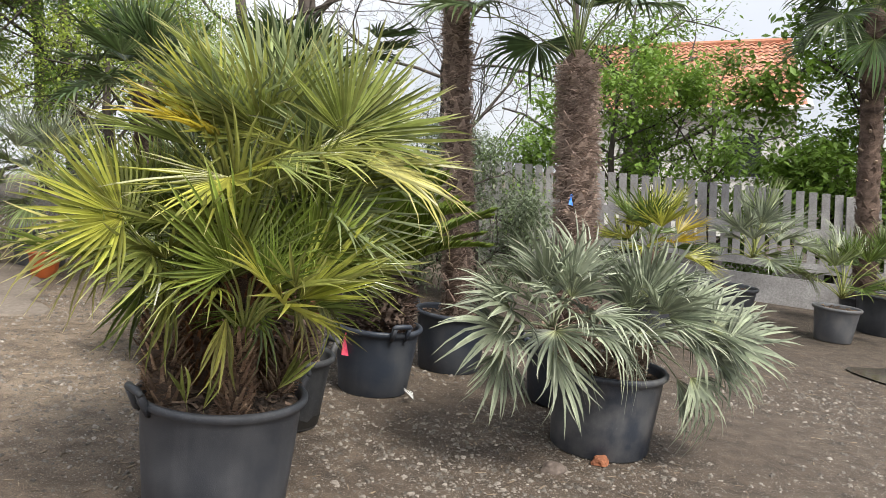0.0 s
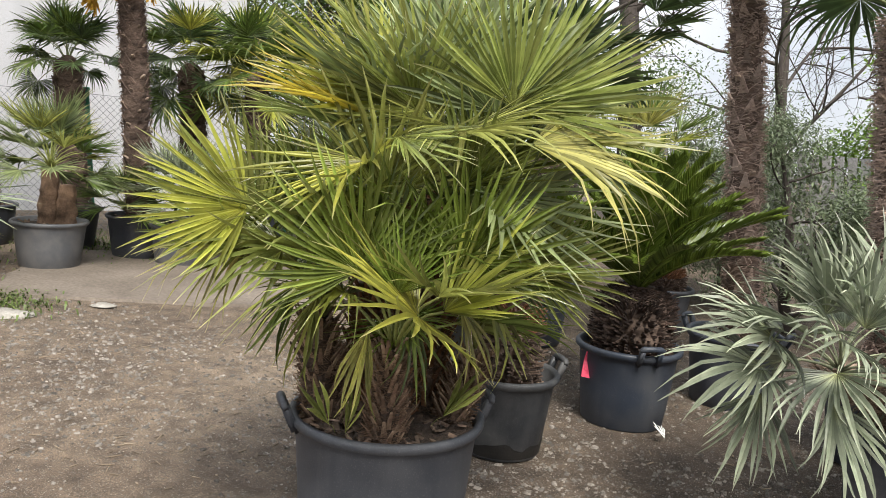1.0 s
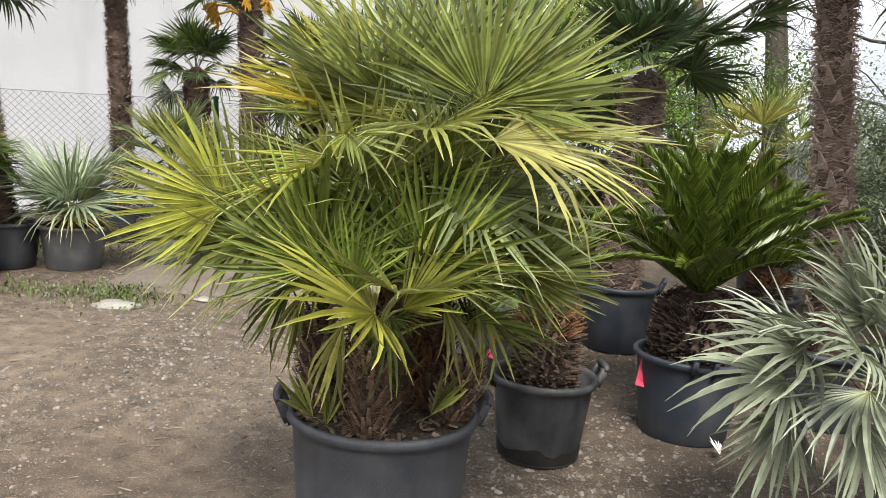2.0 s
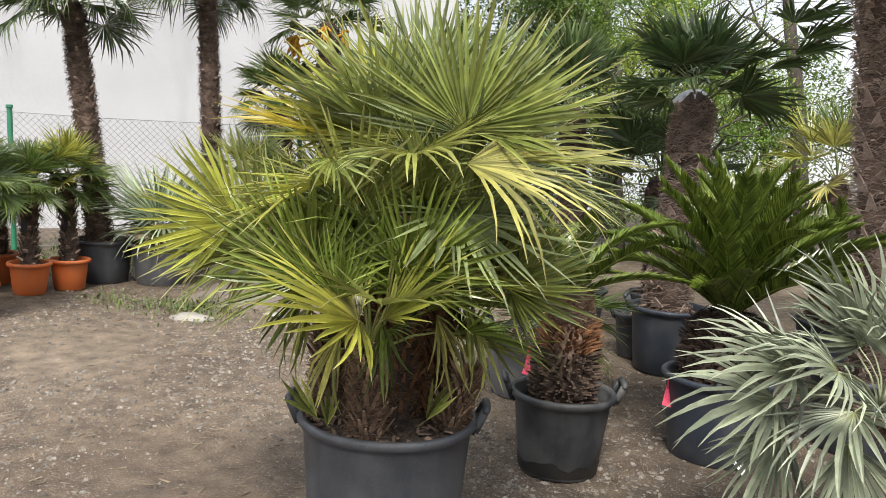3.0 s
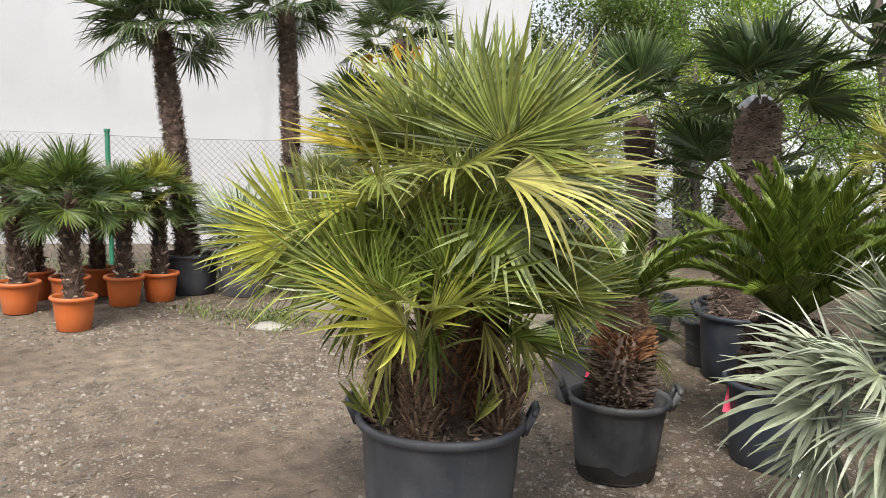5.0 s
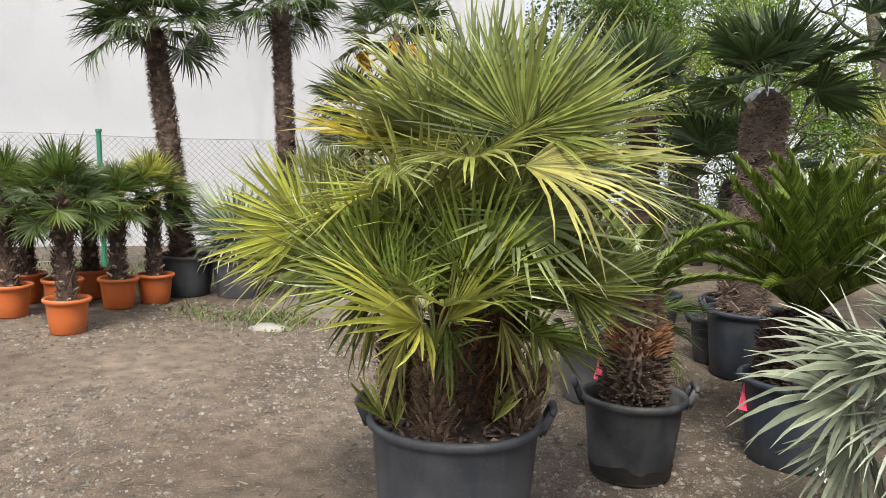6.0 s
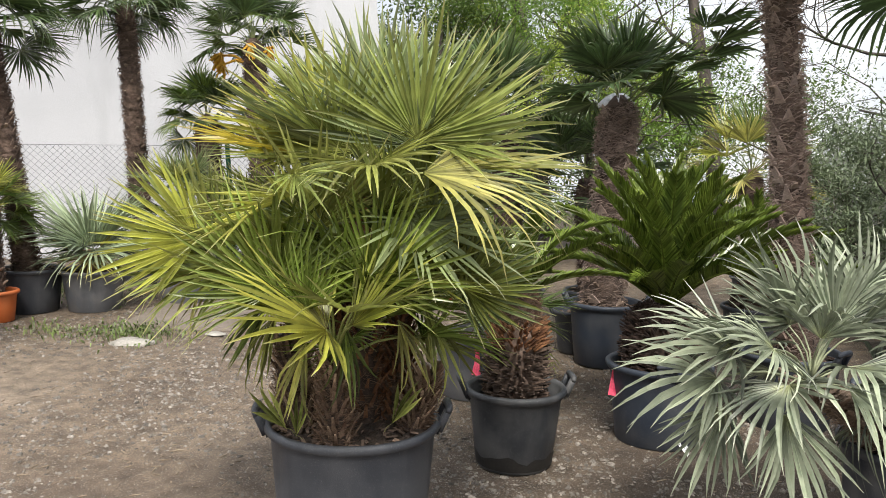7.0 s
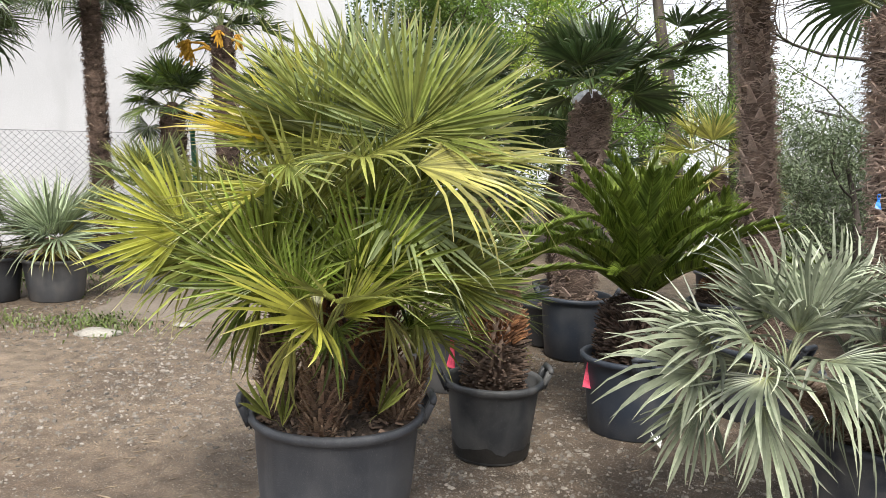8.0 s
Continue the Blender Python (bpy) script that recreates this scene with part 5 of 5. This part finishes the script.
# ---- palms behind the large one ----
pot(-1.83, 5.47, 0.24, 0.29, 0.42, "pot_grey", "grey plastic tub with a low fan palm", 20, seed=9)
low = thing("fan_palm", "low green fan palm in a grey tub with a pink ribbon", "palm tree", "smaller potted fan palms")
crown(low, (-1.8, 5.45, 0.5), 26, 0.32, 0.42, ("sage", "sage", "green", "fresh"), -10, 80, ("broad", "stiff"))

pot(-1.70, 6.84, 0.23, 0.28, 0.5, "pot_blue", "tall blue-black plastic tub with lug handles", 30, seed=11)
wrapped = fan_palm(-1.72, 6.82, 0.42, 2.0, 0.13, "thick hairy palm trunk wrapped in clear film below dark fans", 0, lean=(0.18, 0.12), seed=5, hairs=2600, fuzz=0.06, stubs=20, hair="hair")
crown(wrapped, (0.18, 0.12, 1.62), 15, 0.34, 0.52, ("dark",), 0, 78, ("plate",), "petiole_dark", turn=0.6)
for i in range(5):
    a = -0.9 + i * 0.45
    hub = (0.18 + 0.75 * math.cos(a + 0.9) * 1.0, 0.12 + 0.75 * math.sin(a + 0.9), 2.05 - 0.05 * i)
    leaf(wrapped, (0.18, 0.12, 1.55), hub, (math.cos(a + 0.9), math.sin(a + 0.9), 0.1), (0, 0, 1), 0.45, "dark", "plate", "petiole_dark")
fs = Shape()
fs.lathe([(0.105, 1.60), (0.11, 1.625), (0.088, 1.655), (0.06, 1.685), (0.035, 1.70)], 26, 0.7)
top_pts = [(0.14, 0.09, 1.2), (0.16, 0.105, 1.4), (0.18, 0.12, 1.57)]
part("shaggy_fibre", fibre_shape(top_pts, [0.115, 0.12, 0.095], 1300, 77, 0.16, 0.06, 0.003), "hair", wrapped, "shaggy pale brown fibre")
part("film", fs, "wrap", wrapped, "band of clear plastic film", True, pose(0.18, 0.12, 0))
pot(-2.07, 7.0, 0.16, 0.2, 0.36, "pot", "small black plastic tub with lug handles", 40, seed=13, fill=0.85)
pot(-2.95, 7.25, 0.2, 0.25, 0.4, "pot", "black plastic tub behind other tubs", None, seed=14)
fan_palm(-2.98, 7.22, 0.34, 1.95, 0.12, "windmill palm with fox-brown trunk and dark fans", 17, 0.45, 0.5, ("dark",), -5, 85, seed=6, style=("plate",), stubs=20)
pot(-2.45, 7.75, 0.2, 0.25, 0.4, "pot", "black plastic tub behind other tubs", None, seed=15)
fan_palm(-2.42, 7.72, 0.34, 1.35, 0.1, "windmill palm with dark spreading fans", 14, 0.45, 0.5, ("dark",), -20, 80, seed=8, style=("plate",), stubs=16)
pot(-1.7, 9.75, 0.24, 0.29, 0.42, "pot", "black plastic tub at the back of the yard", None, seed=16)
yp = fan_palm(-1.72, 9.72, 0.36, 1.45, 0.1, "fan palm with pale yellow-green leaves", 15, 0.45, 0.55, ("straw", "yellow", "fresh"), -20, 80, seed=9, style=("stiff", "broad"), stubs=16)
pot(-1.05, 8.1, 0.2, 0.25, 0.4, "pot", "black plastic tub behind the cycads", None, seed=17)
cycad(-1.05, 8.1, 0.34, 0.62, 0.15, "sago cycad with dark arching fronds", 26, 0.85, 4, 10, 80)
pot(-2.25, 6.15, 0.18, 0.22, 0.36, "pot", "black plastic tub among the palms", None, seed=18)
cycad(-2.25, 6.15, 0.3, 0.55, 0.12, "low sago cycad with arching green fronds", 18, 0.6, 6, 10, 70)

# ---- tall palms by the silver one ----
pot(-0.08, 6.42, 0.24, 0.29, 0.46, "pot_blue", "blue-black plastic tub with a tall palm trunk", 170, seed=19)
fan_palm(-0.04, 6.43, 0.38, 4.3, 0.088, "very tall windmill palm with a hairy brown trunk", 26, 0.6, 0.65, ("dark",), -50, 85, seed=11, hairs=5000, stubs=70, fuzz=0.045, hair="hair")
pot(0.80, 5.92, 0.24, 0.29, 0.44, "pot_blue", "blue-black plastic tub with a thick palm trunk", 10, seed=20)
fan_palm(0.86, 5.94, 0.36, 2.36, 0.108, "windmill palm with a thick shaggy trunk and blue ribbon", 18, 0.75, 0.6, ("dark",), 18, 85, seed=12, hairs=5000, stubs=44, fuzz=0.07, hair="hair")
ribbon(0.70, 5.70, 1.45, "blue ribbon tied to a palm trunk", "blue", 0.06, 20).scale = (0.5, 0.5, 0.8)

# ---- silver fan palm ----
pot(1.02, 5.06, 0.29, 0.335, 0.5, "pot_mud", "blue-black plastic tub stained pale with mud", None, seed=23, chips=90)
silver = thing("silver_fan_palm", "silver-blue fan palm with two low crowns in a tub", "palm tree")


def silver_stem(a, b, r, seed):
    pts = [a, tuple((Vector(a) * 0.5 + Vector(b) * 0.5) + Vector((0, 0, 0.03))), b]
    part("trunk", trunk_shape(pts, [r * 1.2, r, r * 0.7], seed, 0.2), "fibre", silver, "brown fibrous trunk", True)
    part("leaf_base", stub_shape(pts, [r * 1.2, r, r * 0.7], 110, seed, 0.09, 0.03, 0.9, 0.007, 0.8), "stub", silver, "pale broken leaf bases")
    part("trunk_fibre", fibre_shape(pts, [r * 1.2, r, r * 0.7], 1600, seed, 0.12, 0.06, 0.003), "stub", silver, "pale brown hairs")


C1, C2 = (0.66, 4.68, 0.74), (1.14, 5.0, 0.66)
silver_stem((0.98, 4.98, 0.44), (0.65, 4.67, 0.72), 0.085, 1)
silver_stem((1.08, 5.08, 0.44), (1.15, 4.99, 0.64), 0.08, 2)
leaf(silver, C1, (0.665, 4.43, 0.68), toward(0.0, -0.8, 0.5), toward(0.0, 0.5, 0.85), 0.46, "silver", "silver_narrow", "petiole_silver")
leaf(silver, C1, (0.406, 4.476, 0.636), toward(-0.45, -0.7, 0.3), toward(-0.2, 0.5, 0.8), 0.42, "silver", "silver_narrow", "petiole_silver")
leaf(silver, C1, (0.671, 4.274, 0.95), toward(-0.6, 0.15, 0.6), toward(0.1, 0.7, 0.6), 0.34, "silver", "silver_fan", "petiole_silver")
leaf(silver, C1, (0.585, 4.70, 0.981), toward(-0.4, 0.85, 0.15), toward(0.1, 0.4, 0.9), 0.45, "silver", "silver_fan", "petiole_silver")
leaf(silver, C1, (0.741, 4.9, 1.009), toward(0.1, 0.95, 0.0), toward(0.1, 0.3, 0.9), 0.45, "silver", "silver_fan", "petiole_silver")
leaf(silver, C1, (0.42, 4.5, 0.86), toward(-0.85, 0.3, 0.2), toward(0.1, 0.8, 0.5), 0.48, "silver", "silver_fan", "petiole_silver")
leaf(silver, C1, (0.40, 4.42, 0.76), toward(-0.9, -0.1, 0.3), toward(0.1, 0.85, 0.5), 0.46, "silver", "silver_fan", "petiole_silver")
leaf(silver, C1, (0.86, 4.5, 0.8), toward(0.6, -0.15, 0.6), toward(0.1, 0.85, 0.5), 0.45, "silver", "silver_hang", "petiole_silver")
leaf(silver, C2, (1.3, 4.86, 0.86), (0.85, -0.15, 0.35), (0.0, -0.7, 0.7), 0.46, "silver", "silver_fan", "petiole_silver")
leaf(silver, C2, (1.42, 4.9, 0.72), (0.9, -0.1, -0.25), (0.0, -0.4, 0.9), 0.46, "silver", "silver_hang", "petiole_silver")
leaf(silver, C2, (1.16, 4.92, 0.95), (0.1, -0.1, 0.95), (0.0, -0.9, 0.3), 0.46, "silver", "silver_fan", "petiole_silver")
leaf(silver, C2, (1.4, 4.95, 0.5), (0.35, -0.25, -0.85), (0.6, -0.5, 0.4), 0.42, "silver", "silver_narrow", "petiole_silver")
leaf(silver, C2, (1.56, 4.95, 0.8), (0.9, 0.0, 0.25), (0.0, -0.6, 0.8), 0.44, "silver", "silver_fan", "petiole_silver")
leaf(silver, C2, (1.6, 5.0, 0.62), (0.9, 0.0, -0.2), (0.0, -0.6, 0.8), 0.42, "silver", "silver_fan", "petiole_silver")
leaf(silver, C2, (1.62, 4.85, 0.75), (0.95, -0.1, 0.05), (0.0, -0.6, 0.8), 0.46, "silver", "silver_fan", "petiole_silver")
leaf(silver, C2, (1.45, 4.8, 0.55), (0.6, -0.3, -0.6), (0.3, -0.6, 0.6), 0.44, "silver", "silver_hang", "petiole_silver")
leaf(silver, C2, (1.5, 5.2, 0.85), (0.9, 0.2, 0.3), (0.0, -0.4, 0.9), 0.46, "silver", "silver_fan", "petiole_silver")
crown(silver, C1, 14, 0.26, 0.44, ("silver",), -15, 80, ("silver_fan", "silver_fan", "silver_narrow"), "petiole_silver")
crown(silver, C2, 13, 0.27, 0.44, ("silver",), -10, 80, ("silver_fan", "silver_fan", "silver_hang"), "petiole_silver", turn=1.3)

# ---- palms towards the concrete fence ----
pot(3.98, 9.98, 0.2, 0.25, 0.4, "pot_grey", "small dark plastic pot with a young palm", None, seed=31, name="plant_pot")
fp = thing("fan_palm", "young green-grey fan palm in a dark pot", "palm tree", "smaller potted fan palms")
crown(fp, (4.0, 9.95, 0.5), 17, 0.55, 0.5, ("sage", "silver", "fresh"), 5, 80, ("thin", "stiff"))
pot(4.9, 10.95, 0.3, 0.36, 0.5, "pot", "wide black plastic tub by the concrete fence", None, seed=32)
fp = thing("fan_palm", "green fan palm in a wide black tub", "palm tree", "smaller potted fan palms")
crown(fp, (4.9, 10.95, 0.55), 16, 0.55, 0.5, ("sage", "fresh"), 5, 80, ("thin", "stiff"))
pot(2.75, 10.0, 0.26, 0.32, 0.5, "pot", "black tub behind the silver palm", None, seed=33)
fp = thing("silver_fan_palm", "upright silver-grey fan palm in a black tub", "palm tree", "smaller potted fan palms")
crown(fp, (2.95, 9.9, 0.85), 20, 0.45, 0.5, ("silver", "sage"), -10, 80, ("stiff", "thin"))
pot(1.7, 8.7, 0.26, 0.32, 0.45, "pot", "black tub behind the silver palm", None, seed=34)
fp = fan_palm(1.7, 8.7, 0.4, 0.85, 0.1, "fan palm with yellowing leaves behind the silver palm", 18, 0.4, 0.5, ("yellow", "fresh", "orange"), -10, 80, seed=14, hairs=500, stubs=20, name="fan_palm", style=("stiff", "broad"), group="smaller potted fan palms")
pot(4.75, 11.3, 0.24, 0.3, 0.4, "pot", "black tub under a tall dark palm", None, seed=35, z=0.0)
fan_palm(4.75, 11.3, 0.34, 4.0, 0.13, "tall palm with a dark trunk and drooping fans", 22, 0.6, 0.75, ("dark",), -45, 85, seed=15, hairs=1200, stubs=50)

# ---- row along the wire fence ----
pot(-6.82, 4.25, 0.25, 0.3, 0.44, "pot", "black plastic tub holding a tall palm", None, seed=41)
fan_palm(-6.85, 4.23, 0.38, 2.82, 0.095, "tall windmill palm with a leaning hairy dark trunk", 38, 0.42, 0.6, ("dark",), -12, 85, (-0.15, -0.16), 21, 3400, stubs=60, style=("round", "hang", "broad"), fuzz=0.05)
pot(-6.5, 4.75, 0.25, 0.31, 0.42, "pot_grey", "grey plastic tub stained with mud at the foot", None, seed=42)
spk = thing("yucca", "spiky silver-green yucca with long stiff leaves in a grey tub", "yucca")
sb = [(-6.5, 4.75, 0.36), (-6.5, 4.73, 0.5), (-6.48, 4.71, 0.62)]
part("trunk", trunk_shape(sb, [0.1, 0.1, 0.07], 3, 0.2), "fibre_red", spk, "short brown trunk", True)
crown(spk, (-6.5, 4.73, 0.55), 9, 0.12, 0.9, ("spiky",), 25, 82, ("narrow", "thin"), "petiole_silver")
crown(spk, (-6.48, 4.71, 0.5), 10, 0.15, 0.5, ("spiky", "straw"), -10, 50, ("thin", "narrow"), "petiole", turn=1.1)
pot(-7.88, 5.93, 0.25, 0.3, 0.44, "pot", "black plastic tub holding a tall palm", None, seed=43)
fan_palm(-7.88, 5.93, 0.38, 3.32, 0.098, "tall windmill palm with a straight hairy trunk", 36, 0.44, 0.62, ("dark",), -10, 85, (0.05, -0.03), 22, 3400, stubs=70, style=("round", "hang", "broad"), fuzz=0.05)
pot(-6.33, 5.69, 0.27, 0.33, 0.45, "pot_grey", "wide pale grey plastic tub with damp stains", None, seed=44)
fp = thing("fan_palm", "bushy grey-green fan palm in a wide grey tub", "palm tree", "smaller potted fan palms")
for dx, dy, dz in ((0, 0, 0.95), (0.12, 0.1, 0.8)):
    tp = [(-6.33 + dx, 5.67 + dy, 0.36), (-6.32 + dx, 5.67 + dy, 0.36 + (dz - 0.36) / 2), (-6.3 + dx, 5.67 + dy, dz)]
    part("trunk", trunk_shape(tp, [0.1, 0.085, 0.07], 4), "fibre_red", fp, "brown fibrous trunk", True)
crown(fp, (-6.3, 5.67, 0.95), 28, 0.38, 0.46, ("sage", "sage", "fresh", "green"), -15, 80, ("stiff", "broad"))
pot(-7.25, 6.52, 0.24, 0.3, 0.44, "pot", "black plastic tub behind a grey one", None, seed=45)
fan_palm(-7.22, 6.55, 0.38, 2.0, 0.14, "windmill palm with a short thick trunk and dark head", 20, 0.38, 0.45, ("dark", "dark", "fresh"), -25, 85, (0, 0), 23, 1600, stubs=40)
pot(-6.36, 6.75, 0.28, 0.34, 0.45, "pot", "black plastic tub holding a flowering palm", None, seed=46)
flo = fan_palm(-6.33, 6.73, 0.38, 2.88, 0.125, "tall windmill palm in flower with a hairy trunk", 22, 0.48, 0.52, ("dark", "dark", "fresh"), -15, 85, (0, 0), 24, 2400, stubs=60)
for dx, dy, dz in ((-0.25, -0.28, 0.0), (0.12, -0.12, 0.05), (-0.18, -0.3, -0.12), (0.18, 0.1, 0.02)):
    s = Shape()
    base = Vector((dx * 0.2, dy * 0.2, 2.3))
    mid_v = Vector((dx, dy, 2.42 + dz))
    s.tube([base, (base + mid_v) / 2 + Vector((0, 0, 0.05)), mid_v], [0.02, 0.018, 0.012], 6)
    q = random.Random(int(dx * 100 + 60))
    for k in range(34):
        e = mid_v + Vector((dx * q.uniform(-0.1, 0.35), dy * q.uniform(-0.1, 0.35), q.uniform(-0.17, 0.03))) + Vector((q.gauss(0, 0.025), q.gauss(0, 0.025), 0))
        s.tube([mid_v, (mid_v + e) / 2 + Vector((0, 0, 0.02)), e], [0.008, 0.014, 0.008], 4)
    part("flower_spray", s, "flower", flo, "hanging ochre yellow flower spray")
fp = thing("fan_palm", "low green fan palm at the foot of a trunk", "palm tree", "smaller potted fan palms")
crown(fp, (-6.4, 6.57, 0.5), 16, 0.28, 0.45, ("sage", "fresh"), -10, 70, ("stiff", "broad"))
pot(-5.8, 6.83, 0.26, 0.31, 0.42, "pot_grey", "grey plastic tub in the row by the fence", None, seed=47)
fp = thing("fan_palm", "bushy green-grey fan palm in a grey tub", "palm tree", "smaller potted fan palms")
crown(fp, (-5.8, 6.83, 0.6), 22, 0.35, 0.45, ("sage", "sage", "silver"), -15, 75, ("stiff", "broad"))
pot(-7.05, 8.15, 0.25, 0.3, 0.44, "pot", "black plastic tub by the wire fence", None, seed=48)
fan_palm(-7.05, 8.12, 0.38, 2.1, 0.15, "windmill palm with yellow upper fans and drooping leaves", 24, 0.5, 0.62, ("fresh", "yellow", "dark"), -45, 80, (0, 0), 25, 1600, stubs=40)
pot(-6.35, 8.55, 0.25, 0.3, 0.44, "pot", "black plastic tub by the wire fence", None, seed=49)
fan_palm(-6.35, 8.55, 0.38, 2.05, 0.14, "windmill palm with yellow-green fans", 24, 0.55, 0.65, ("fresh", "yellow", "fresh"), -45, 80, (0, 0), 26, 1200, stubs=40)
pot(-4.95, 8.45, 0.25, 0.3, 0.42, "pot_grey", "grey plastic tub beside an orange pot", None, seed=50)
fp = thing("fan_palm", "silver-green fan palm in a grey tub", "palm tree", "smaller potted fan palms")
crown(fp, (-4.95, 8.45, 0.9), 24, 0.5, 0.5, ("silver", "sage"), -40, 80, ("stiff", "broad", "hang"))
pot(-4.5, 7.85, 0.12, 0.16, 0.28, "pot_orange", "orange plastic pot on the earth", None, "orange plastic pots", seed=51, chips=20, name="plant_pot")


# ---- young palms in orange pots ----
def orange_palm(x, y, top, label, seed, size=0.36, kinds=("fresh", "fresh", "dark"), rt=0.175, mark=""):
    pot(x, y, rt * 0.8, rt, 0.3, "pot_orange", "orange plastic pot holding a young palm", None, "orange plastic pots", seed=seed, chips=25, fill=0.86, name="plant_pot")
    t = fan_palm(x, y, 0.25, top, 0.055, label, 26, 0.25, size, kinds, -40, 88, (rnd(-0.04, 0.04), rnd(-0.04, 0.04)), seed, 500, "windmill_palm", ("disc",), 30, "petiole_dark", 0.03, "young palms in orange pots")
    if mark:
        s = Shape()
        s.box(pose(0.07, -0.05, 0.38, 0, 8, 30), 0.075, 0.006, 0.11)
        part("label", s, mark, t, "hanging plant label")


orange_palm(-5.44, 2.83, 1.1, "young windmill palm with green fans in an orange pot", 61, 0.35)
orange_palm(-6.37, 3.45, 1.0, "young windmill palm with a full green head", 62, 0.32, mark="label")
orange_palm(-6.48, 3.83, 1.04, "young windmill palm with yellow-tipped fans", 63, 0.32, ("fresh", "fresh", "yellow"), mark="label")
orange_palm(-6.38, 2.51, 1.08, "young windmill palm with stiff green fans", 64, 0.35)
orange_palm(-6.52, 2.97, 1.0, "young windmill palm behind another pot", 65, 0.36, mark="paper")
orange_palm(-7.05, 3.33, 0.85, "young windmill palm at the back of the row", 66, 0.34)
orange_palm(-7.05, 2.73, 0.9, "young windmill palm at the end of the row", 67, 0.36)
